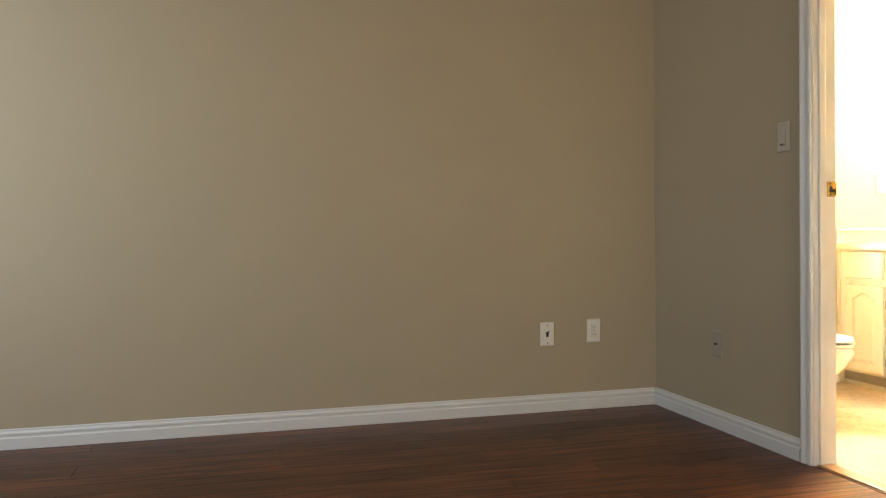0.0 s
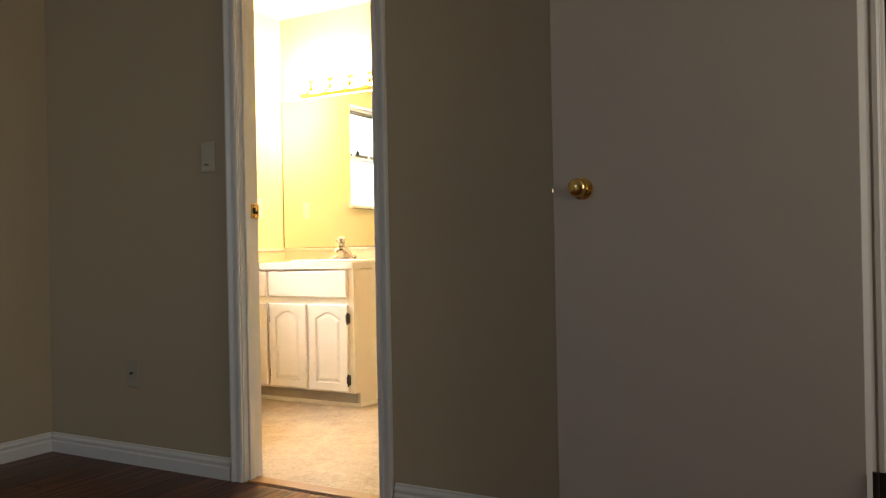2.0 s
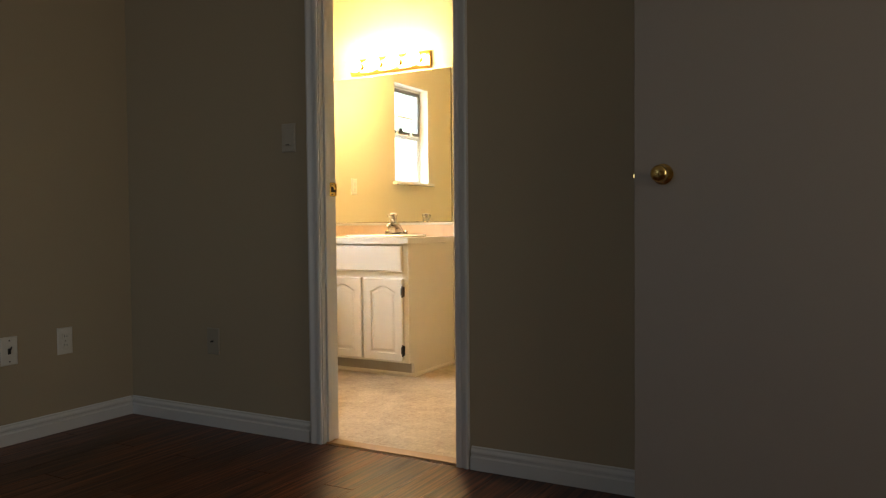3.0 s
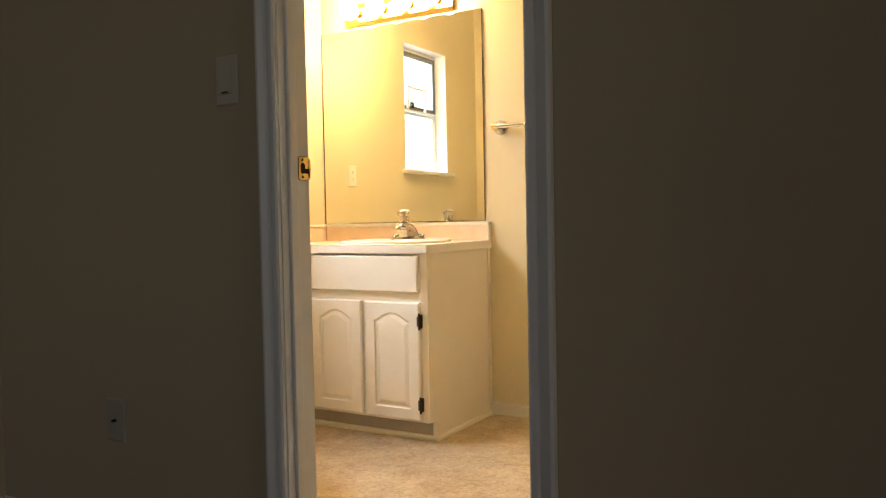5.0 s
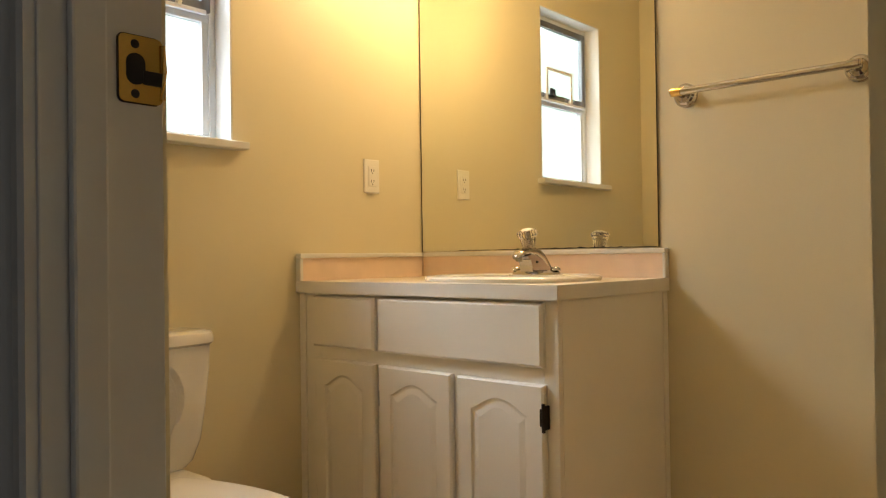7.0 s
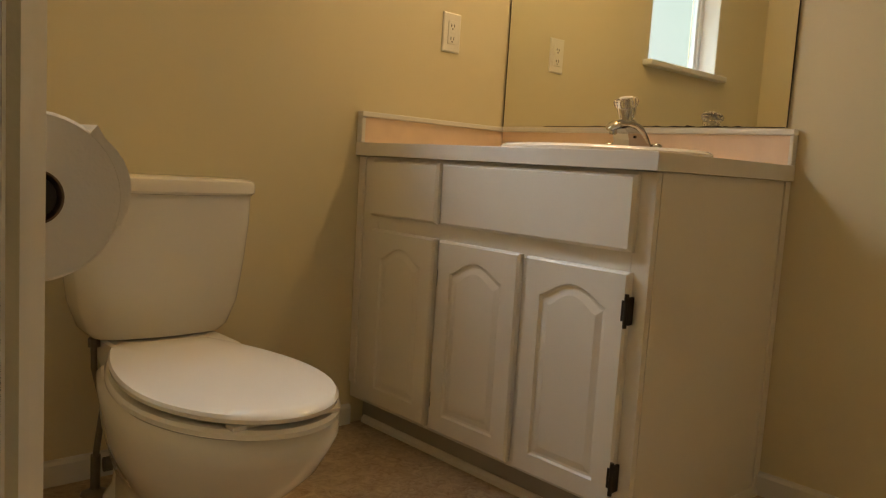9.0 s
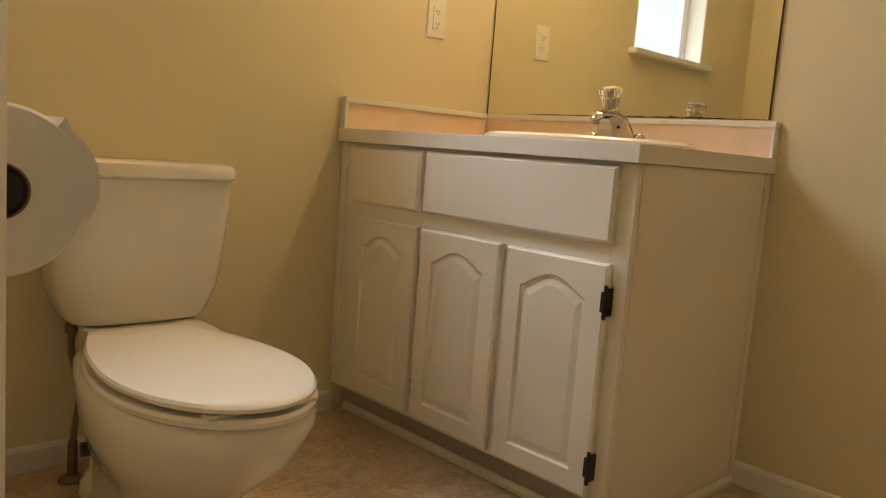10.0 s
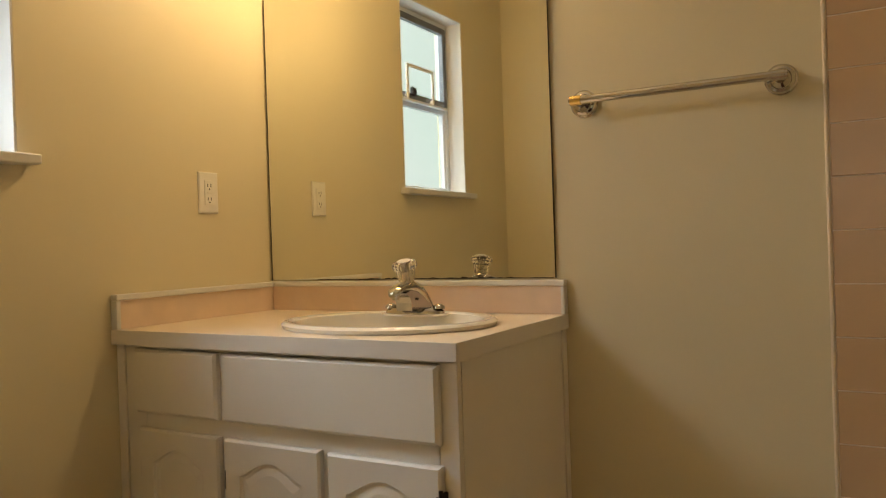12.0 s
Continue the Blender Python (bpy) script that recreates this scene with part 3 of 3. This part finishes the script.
def panel_door(y0, y1, z0, z1, hinge_y, hinge_big):
    x = VF - .019
    outer = [(y0, z0), (y1, z0), (y1, z1), (y0, z1)]
    bv = inset(outer, .005)
    hole = arch_outline(y0 + .050, y1 - .050, z0 + .048, z1 - .082, z1 - .045)
    # frame: back block with bevelled rim and a recessed arched panel
    b = loft([[(VF - .001, *p) for p in outer], [(x + .005, *p) for p in outer], [(x, *p) for p in bv]], cap=False)
    b2 = bmesh.new()
    vo = [b2.verts.new((x, *p)) for p in bv]
    rings = [[b2.verts.new((xx, *p)) for p in pp] for xx, pp in ((x, hole), (x + .0055, inset(hole, .004)), (x + .006, inset(hole, .010)), (x + .0015, inset(hole, .026)))]
    eo = [b2.edges.new((vo[i], vo[(i + 1) % 4])) for i in range(4)]
    n = len(hole)
    ei = [b2.edges.new((rings[0][i], rings[0][(i + 1) % n])) for i in range(n)]
    bmesh.ops.triangle_fill(b2, edges=eo + ei, use_beauty=True, normal=(-1, 0, 0))
    for p, q in zip(rings, rings[1:]):
        for i in range(n):
            j = (i + 1) % n
            b2.faces.new((p[i], p[j], q[j], q[i]))
    b2.faces.new(rings[-1])
    b = joined(b, b2)
    bmesh.ops.remove_doubles(b, verts=b.verts, dist=.0001)
    bmesh.ops.recalc_face_normals(b, faces=b.faces)
    leaf = part("cabinet_door", b, CAB, va)
    for z in ((z1 - .080, z0 + .070) if hinge_big else (z1 - .10, z0 + .08)):
        if hinge_big:
            hb_ = box((VF - .0225, hinge_y - .0085, z - .030), (VF - .001, hinge_y - .001, z + .030), .002)
            tube([(VF - .0225, hinge_y - .003, z - .036), (VF - .0225, hinge_y - .003, z + .036)], .0048, 10, bm=hb_)
            box((VF - .0225, hinge_y + .0005, z - .022), (VF - .0195, hinge_y + .009, z + .022), .001, bm=hb_)
        else:
            hb_ = tube([(VF - .008, hinge_y, z - .022), (VF - .008, hinge_y, z + .022)], .0035, 8)
        part("hinge", hb_, BRONZE, leaf, "dark bronze cabinet hinge")


slab_front("drawer_front", 3.186, 3.472, .652, .814)
slab_front("false_drawer_front", 2.574, 3.168, .652, .814)
panel_door(3.184, 3.462, .101, .613, 3.4655, False)
panel_door(2.879, 3.165, .100, .612, 3.169, False)
panel_door(2.572, 2.857, .098, .610, 2.572, True)

# counter with its splashes
SXC, SYC, SA, SB = 3.415, 2.868, .220, .282
co = thing("countertop", "peach laminate vanity countertop with pale edge and backsplash", "countertop")
cb = bmesh.new()
oo = [(3.1435, 2.5262), (MX - .001, 2.5262), (MX - .001, WY - .001), (3.1435, WY - .001)]
ho = [p[:2] for p in ellipse(SXC, SYC, SA - .02, SB - .02, 0, 40)]
vo = [cb.verts.new((*p, CT1)) for p in oo]
vi = [cb.verts.new((*p, CT1)) for p in ho]
vd = [cb.verts.new((*p, CT0 + .002)) for p in ho]
bmesh.ops.triangle_fill(cb, edges=[cb.edges.new((vo[i], vo[(i + 1) % 4])) for i in range(4)] + [cb.edges.new((vi[i], vi[(i + 1) % 40])) for i in range(40)], use_beauty=True, normal=(0, 0, 1))
for i in range(40):
    cb.faces.new((vi[i], vi[(i + 1) % 40], vd[(i + 1) % 40], vd[i]))
part("top_surface", cb, COUNTER, co)
part("front_edge", box((3.140, 2.5235, CT0), (3.1434, WY - .001, CT1 + .0005), .001), NOSE, co, "pale laminate front edge")
part("end_edge", box((3.1436, 2.5235, CT0), (MX - .001, 2.526, CT1 + .0005), .0008), NOSE, co, "pale laminate end edge")
SZ = .953
part("back_splash", box((MX - .020, 2.535, CT1 + .0005), (MX - .001, WY - .021, SZ - .016)), SPLASH, co, "mottled peach backsplash")
part("side_splash", box((3.155, WY - .020, CT1 + .0005), (MX - .001, WY - .001, SZ - .016)), SPLASH, co, "mottled peach side splash")
for nm, lo, hi in (("back_cap", (MX - .028, 2.5235, SZ - .0155), (MX - .001, WY - .029, SZ)), ("side_cap", (3.141, WY - .028, SZ - .0155), (MX - .001, WY - .001, SZ)), ("splash_end", (3.141, WY - .026, CT1 + .001), (3.1545, WY - .001, SZ - .016)), ("splash_end", (MX - .026, 2.5235, CT1 + .001), (MX - .001, 2.5345, SZ - .016))):
    part(nm, box(lo, hi, .003), TRIM, co, "white painted moulding on the backsplash")

# sink
si = thing("sink", "white oval drop-in porcelain sink", "sink")
secs = []
for ds, z in ((0, CT1 + .001), (.003, CT1 + .010), (-.004, CT1 + .016), (-.016, CT1 + .017), (-.030, CT1 + .012), (-.036, CT1 - .004), (-.05, CT1 - .06), (-.09, CT1 - .11), (-.15, CT1 - .13), (-.195, CT1 - .135)):
    secs.append(ellipse(SXC, SYC, max(SA + ds, .015), max(SB + ds, .05), z, 56))
b = loft(secs, cap=False)
part("basin", b, PORC, si, smooth=True)
part("faucet_deck", loft([ellipse(SXC + .155, 2.885, .045, .10, CT1 + z, 32) for z in (.0095, .0145)]), PORC, si)
part("drain", turned([(0, .002), (.018, .002), (.022, 0)], 20, pose(SXC, SYC, CT1 - .134)), CHROME, si)

# faucet
fa = thing("faucet", "chrome single-handle faucet with clear acrylic knob", "faucet", at=(3.572, 2.885, CT1 + .0145))
fa.scale = (1.16, 1.16, 1.16)
FAY = 2.885
b = loft([[(x, y, 0) for x, y, z in ellipse(0, 0, .027, .078, 0, 32)], [(x, y, .006) for x, y, z in ellipse(0, 0, .026, .077, 0, 32)], [(x, y, .012) for x, y, z in ellipse(0, 0, .020, .068, 0, 32)]])
part("base_plate", b, CHROME, fa, smooth=True)
secs = []
for x, z, hw, hh in ((.046, .012, .016, .010), (.030, .030, .021, .016), (.008, .050, .024, .018), (-.020, .060, .024, .015), (-.050, .061, .022, .011), (-.074, .057, .019, .010), (-.088, .051, .014, .008), (-.094, .046, .008, .004)):
    secs.append([(x, hw * math.cos(a * math.pi / 8), z + hh * math.sin(a * math.pi / 8)) for a in range(16)])
part("spout", loft(secs), CHROME, fa, smooth=True)
web = [(.052, .010), (.034, .034), (.012, .056), (-.040, .058), (-.066, .050), (-.052, .040), (-.046, .026), (-.044, .008)]
part("body", loft([[(x, -.019, z) for x, z in web], [(x, -.021, z * .97 + .001) for x, z in web], [(x, .021, z * .97 + .001) for x, z in web], [(x, .019, z) for x, z in web]]), CHROME, fa)
for y in (-.064, .064):
    part("end_cap", turned([(0, .022), (.008, .021), (.013, .017), (.015, .011)], 18, pose(0, y, 0)), CHROME, fa, smooth=True)
lean = pose(-.010, 0, 0, 0, -14)
part("collar", turned([(.023, .058), (.021, .068), (.015, .076)], 24, lean), CHROME, fa, smooth=True)
part("index_dot", turned([(0, .001), (.003, .0005), (.0035, 0)], 10, pose(-.020, -.0212, .034, 90)), BLACK, fa)
part("aerator", turned([(.0085, 0), (.009, .012)], 14, pose(-.078, 0, .036)), CHROME, fa)
n = 28
rings = []
for rad, z, wave in ((.0135, .074, 0), (.0175, .079, .03), (.0195, .092, .05), (.0215, .104, .06), (.0265, .110, .07), (.0275, .117, .06), (.0245, .123, .02), (.018, .1245, 0)):
    rings.append([(rad * (1 + wave * (i % 2)) * math.cos(2 * math.pi * i / n), rad * (1 + wave * (i % 2)) * math.sin(2 * math.pi * i / n), z) for i in range(n)])
kb = loft(rings)
bmesh.ops.transform(kb, matrix=lean, verts=kb.verts)
kn = part("handle_knob", kb, CLEAR, fa, "clear fluted acrylic knob")
part("knob_cap", turned([(0, .1285), (.013, .127), (.0165, .125)], 20, lean), PLASTIC, kn, "pale round knob cap")
part("knob_stem", turned([(.010, .07), (.010, .100), (.007, .120), (0, .120)], 14, lean), CHROME, kn)
part("lift_rod", tube([(.036, 0, .01), (.044, 0, .03)], .003, 8, bm=turned([(0, .006), (.006, .003), (.006, -.003), (0, -.006)], 12, pose(.045, 0, .034))), CHROME, fa, "pop-up lift rod")

# mirror
mi = thing("mirror", "large frameless wall mirror above the vanity", "mirror", at=(MX - .004, 2.554, .957))
part("silvered_face", box((-.004, 0, .0), (0, WY - 2.554 - .010, 1.041), .0008), MIRROR, mi)
part("edge_line", box((-.0036, WY - 2.554 - .0098, .0), (.001, WY - 2.554 - .007, 1.041)), BLACK, mi, "dark mirror edge at the corner")
part("edge_line", box((-.0036, -.0012, .0), (.001, -.0003, 1.041)), BRONZE, mi, "dark mirror edge")
rs = random.Random(4)
rag, y = [(.004, .0)], .004
while y < .80:
    rag.append((y, .0014 + (rs.uniform(.0, .0045) if .12 < y < .62 and rs.random() < .6 else rs.uniform(0, .0008))))
    y += rs.uniform(.006, .022)
rag.append((y, .0))
part("desilvered_edge", prism(rag, "x", -.0047, -.0041), BLACK, mi, "dark ragged desilvered lower edge")

# vanity light bar
lb = thing("vanity_light_bar", "brass vanity light bar with four lit globe bulbs", "wall lamp", at=(MX - .001, 3.035, 2.012))
prof = [(0, 0), (-.012, .0), (-.026, .016), (-.026, .10), (-.012, .116), (0, .116)]
b = loft([[(x, -.33, z) for x, z in prof], [(x, .33, z) for x, z in prof]])
part("back_plate", b, BRASS, lb, "polished brass channel")
for i in range(4):
    y = -.2445 + .163 * i
    part("socket", turned([(.021, .0), (.021, .018), (.017, .022)], 20, pose(-.026, y, .058, 0, -90)), BRASS, lb)
    part("bulb", turned([(0, .022), (.014, .022), (.018, .03), (.034, .044), (.046, .066), (.0475, .078), (.045, .094), (.035, .112), (.018, .123), (0, .126)], 24, pose(-.024, y, .058, 0, -90)), BULB, lb, "lit frosted globe bulb", True)

# towel bar
tb = thing("towel_bar", "chrome towel bar with round ribbed wall flanges", "towel bar")
part("bar", tube([(MX - .068, 2.478, 1.408), (MX - .068, 1.968, 1.408)], .0105, 16), CHROME, tb, smooth=True)
for y in (2.460, 1.988):
    fl = part("flange", turned([(.036, 0), (.036, .006), (.031, .010), (.030, .014), (.024, .017), (.022, .022), (.012, .026), (.011, .058)], 32, pose(MX - .001, y, 1.408, 0, -90)), CHROME, tb, smooth=True)
    part("collar", tube([(MX - .068, y - .014, 1.408), (MX - .068, y + .014, 1.408)], .0125, 16), BRASS if y > 2.3 else CHROME, fl, smooth=True)

# ---- toilet ----
TX = 2.510
to = thing("toilet", "white two-piece porcelain toilet with its lid closed", "toilet")


def rounded(cx, cy, hx, hy, r, z, n=6):
    pts = []
    for sx, sy, a0 in ((1, 1, 0), (-1, 1, 90), (-1, -1, 180), (1, -1, 270)):
        for i in range(n + 1):
            a = radians(a0 + 90 * i / n)
            pts.append((cx + sx * (hx - r) + r * math.cos(a), cy + sy * (hy - r) + r * math.sin(a), z))
    return pts


def bowed(cx, cy, hx, hy, r, z, bow):
    """A rounded rectangle whose front side bows out in the middle."""
    ring = rounded(cx, cy, hx, hy, r, z)
    k = len(ring) * 3 // 4
    (xa, ya, _), (xb, yb, _) = ring[k - 1], ring[k]
    ring[k:k] = [(xa + (xb - xa) * i / 12, ya, z) for i in range(1, 12)]
    return [(x, y + bow * min(1, abs(x - cx) / hx) ** 2 if y < cy else y, z) for x, y, z in ring]


tk = [bowed(TX, 3.447, .150, .075, .04, .376, .02), bowed(TX, 3.445, .165, .082, .04, .392, .02), bowed(TX, 3.441, .186, .090, .04, .45, .025), bowed(TX, 3.437, .199, .096, .04, .55, .03), bowed(TX, 3.434, .206, .101, .04, .64, .032), bowed(TX, 3.433, .207, .102, .04, .705, .032)]
part("tank", loft(tk), PORC, to, smooth=True)
ld = [bowed(TX, 3.431, .209, .105, .04, .706, .034), bowed(TX, 3.430, .216, .111, .045, .712, .036), bowed(TX, 3.430, .216, .111, .045, .730, .036), bowed(TX, 3.430, .212, .107, .043, .739, .036), bowed(TX, 3.431, .198, .092, .04, .744, .034)]
part("tank_lid", loft(ld), PORC, to, smooth=True)
lv = part("flush_lever", turned([(0, .018), (.014, .017), (.018, .010), (.018, 0)], 20, pose(TX - .185, 3.345, .655, 90)), PORC, to, "white flush lever", True)
arm = [[(TX - .195 + x, 3.316 + h * .5 * math.sin(a * math.pi / 8), .656 - x * .12 + h * math.cos(a * math.pi / 8)) for a in range(16)] for x, h in ((-.004, .004), (.0, .010), (.010, .0135), (.030, .013), (.052, .012), (.062, .009), (.066, .003))]
part("lever_arm", loft(arm), PORC, lv, smooth=True)


def oval(cx, yf, yc, yb, hw, hb, z, n=22):
    """A seat ring: a half ellipse from yf to yc, then sides drawing in to the half width hb at the straight back yb."""
    half = []
    for i in range(n + 1):
        a = math.pi / 2 * i / n
        half.append((hw * math.sin(a), yc - (yc - yf) * math.cos(a)))
    for i in range(1, n // 2 + 1):
        u = i / (n // 2)
        half.append((hw - (hw - hb) * u ** 1.9, yc + (yb - yc) * u))
    right = [(cx + x, y, z) for x, y in half]
    left = [(cx - x, y, z) for x, y in half[1:][::-1]]
    return right + left


BXC = 2.444
bowl = [oval(BXC, 2.885, 3.06, 3.27, 0.113, 0.097, 0), oval(BXC, 2.885, 3.06, 3.27, 0.113, 0.097, 0.018), oval(BXC, 2.895, 3.06, 3.26, 0.104, 0.087, 0.05), oval(BXC, 2.885, 3.05, 3.26, 0.105, 0.087, 0.119), oval(BXC, 2.855, 3.03, 3.27, 0.121, 0.097, 0.159), oval(BXC, 2.795, 3.00, 3.27, 0.150, 0.107, 0.204), oval(BXC, 2.740, 2.97, 3.27, 0.172, 0.116, 0.254), oval(BXC, 2.706, 2.955, 3.27, 0.183, 0.121, 0.304), oval(BXC, 2.695, 2.95, 3.27, 0.186, 0.126, 0.325), oval(BXC, 2.698, 2.95, 3.27, 0.184, 0.126, 0.343), oval(BXC, 2.708, 2.95, 3.27, 0.177, 0.116, 0.354)]
part("bowl", loft(bowl), PORC, to, smooth=True)
part("rear_deck", loft([rounded(TX, 3.37, .10, .11, .03, .22), rounded(TX, 3.37, .125, .13, .03, .32), rounded(TX, 3.37, .13, .135, .03, .366), rounded(TX, 3.37, .125, .13, .03, .372)]), PORC, to, smooth=True)
part("foot", loft([rounded(TX - .02, 3.25, .125, .17, .06, 0), rounded(TX - .02, 3.25, .122, .168, .06, .025), rounded(TX - .02, 3.27, .10, .155, .06, .05), rounded(TX - .01, 3.3, .085, .14, .05, .26)]), PORC, to, smooth=True)
for s_ in (-1, 1):
    part("floor_bolt", tube([(TX - .02 + s_ * .108, 3.15, .024), (TX - .02 + s_ * .108, 3.15, .056)], .006, 8), BRONZE, to, "dark floor bolt")
st = [oval(BXC, 2.702, 2.95, 3.235, 0.176, 0.116, 0.3545), oval(BXC, 2.690, 2.95, 3.235, 0.182, 0.121, 0.359), oval(BXC, 2.688, 2.95, 3.235, 0.183, 0.121, 0.368), oval(BXC, 2.694, 2.95, 3.235, 0.179, 0.116, 0.374)]
part("seat", loft(st), SEATM, to, smooth=True)
lid = [oval(BXC, 2.700, 2.95, 3.250, 0.171, 0.103, 0.3805), oval(BXC, 2.692, 2.95, 3.252, 0.176, 0.105, 0.384), oval(BXC, 2.691, 2.95, 3.254, 0.177, 0.106, 0.391), oval(BXC, 2.697, 2.95, 3.251, 0.173, 0.103, 0.3965), oval(BXC, 2.725, 2.955, 3.235, 0.153, 0.089, 0.3995), oval(BXC, 2.80, 2.97, 3.18, 0.093, 0.058, 0.4015)]
part("seat_lid", loft(lid), SEATM, to, smooth=True)
for s_ in (-.075, .075):
    part("bumper", box((BXC + s_ - .025, 2.725, .3735), (BXC + s_ + .025, 2.752, .3810), .001), SEATM, to)
    part("seat_hinge", tube([(BXC + s_ - .02, 3.245, .378), (BXC + s_ + .02, 3.245, .378)], .011, 10), SEATM, to, smooth=True)

# water supply
ws = thing("water_supply", "braided supply hose with an angle stop valve", "water supply", at=(0, 0, 0))
part("hose", tube([(2.37, 3.445, .376), (2.37, 3.447, .345), (2.372, 3.45, .30), (2.388, 3.455, .24), (2.392, 3.455, .18), (2.382, 3.45, .12), (2.378, 3.448, .09)], .0075, 10), STEEL, ws, smooth=True)
part("coupling_nut", turned([(.014, 0), (.014, .018), (.010, .022)], 8, pose(2.37, 3.445, .352)), STEEL, ws)
part("stop_valve", tube([(2.378, 3.448, .012), (2.378, 3.448, .095)], .011, 12), STEEL, ws, smooth=True)
part("valve_handle", loft([[(2.378 + x, 3.448 + y, .068 + z) for x, y, z in ((.010 + u, .012 * math.cos(a * math.pi / 6), .018 * math.sin(a * math.pi / 6)) for a in range(12))] for u in (.008, .038)]), STEEL, ws, smooth=True)
part("floor_flange", turned([(.032, 0.001), (.030, .006), (.014, .014), (.012, .016)], 24, pose(2.378, 3.448, 0)), STEEL, ws, smooth=True)

# toilet paper
tp = thing("toilet_paper_roll", "white toilet paper roll with a dark cardboard core", "toilet paper", at=(1.964, 2.35, .758))
R = .0715
prof = [(.023, 0), (R - .003, 0), (R, .004), (R, .106), (R - .003, .11), (.023, .11)]
part("paper", turned(prof, 56, pose(0, 0, 0, -90)), PAPER, tp, smooth=True)
part("core", turned([(.0215, .001), (.0232, .001), (.0232, .109), (.0215, .109), (.0215, .001)], 32, pose(0, 0, 0, -90)), CARD, tp, "dark cardboard tube")
fl = []
for i in range(9):
    a = radians(52 - 9 * i)
    rr = R + .002 + .006 * math.sin(math.pi * i / 8) + (.006 if i == 0 else 0)
    fl.append((rr * math.cos(a), rr * math.sin(a)))
ring = [(x, z) for x, z in fl] + [(x * (R - .004) / math.hypot(x, z), z * (R - .004) / math.hypot(x, z)) for x, z in fl[::-1]]
sheet = loft([[(x, .001, z) for x, z in ring], [(x * 1.01, .055, z * 1.01) for x, z in ring], [(x, .109, z) for x, z in ring]])
bmesh.ops.recalc_face_normals(sheet, faces=sheet.faces)
part("loose_sheet", sheet, PAPER, tp)
th = thing("toilet_paper_holder", "dark toilet paper holder on the wall", "paper holder")
part("spindle", tube([(1.964, 2.352, .758), (1.964, 2.49, .758)], .0175, 16), BLACK, th)
part("arm", tube([(1.964, 2.482, .758), (1.890, 2.482, .758)], .008, 10), CHROME, th)
part("wall_post", turned([(.026, 0), (.024, .008), (.012, .014)], 20, pose(BX + .001, 2.482, .758, 0, 90)), CHROME, th)

# ---- pieces: wall tiles and floor planks ----
tw = part("tile_surround", box((MX - .004, SY + .001, .02), (MX - .0005, 1.8975, 2.2)), GROUT)
tagged(tw, "peach ceramic wall tile surround with pale grout", "tile wall", kind="structure")
part("edge_bead", tube([(MX - .005, 1.8985, .02), (MX - .005, 1.8985, 2.2)], .0042, 8), GROUT, tw)
tm = bpy.data.meshes.new("tile")
b = box((-.0022, -.0582, -.0582), (0, .0582, .0582), .0008, 1)
b.to_mesh(tm)
b.free()
tm.materials.append(TILE)
TP = .1195
for r in range(18):
    for c in range(7):
        y, z = 1.894 - TP * (c + .5) - .001, .102 + TP * (r + .5)
        if y < SY + .06:
            continue
        t_ = new("tile", tm)
        t_.parent = tw
        t_.location = (MX - .0042, y, z)

pw, pl, gap = .128, 1.22, .0008
rng = random.Random(11)
floor_ob = bpy.data.objects["floor"]
pmesh = {}


def plank_mesh(l):
    key = round(l, 3)
    if key not in pmesh:
        me = bpy.data.meshes.new("plank")
        b_ = box((-l / 2 + gap, -pw / 2 + gap / 2, -.010), (l / 2 - gap, pw / 2 - gap / 2, 0), .0008, 1)
        b_.to_mesh(me)
        b_.free()
        me.materials.append(PLANK)
        pmesh[key] = me
    return pmesh[key]


y, row = NY - .004, 0
while y > RS:
    x = WX - .002
    first = (.41, .82, 1.22)[row % 3]
    l = first
    while x > RW:
        l2 = min(l, x - RW)
        if l2 > .02:
            t_ = new("plank", plank_mesh(l2))
            t_.parent = floor_ob
            t_.location = (x - l2 / 2, y - pw / 2, -.0005)
        x -= l
        l = pl
    y -= pw
    row += 1
# planks that run into the doorway
for k, (ya, w_) in enumerate(((2.04, .128), (1.912, .128), (1.784, .128), (1.656, .128), (1.545, .09))):
    b_ = box((WX + .0005, ya - w_ / 2 + .001, -.010), (1.796, ya + w_ / 2 - .001, -.0005), .0006, 1)
    t_ = part("plank", b_, PLANK, floor_ob)
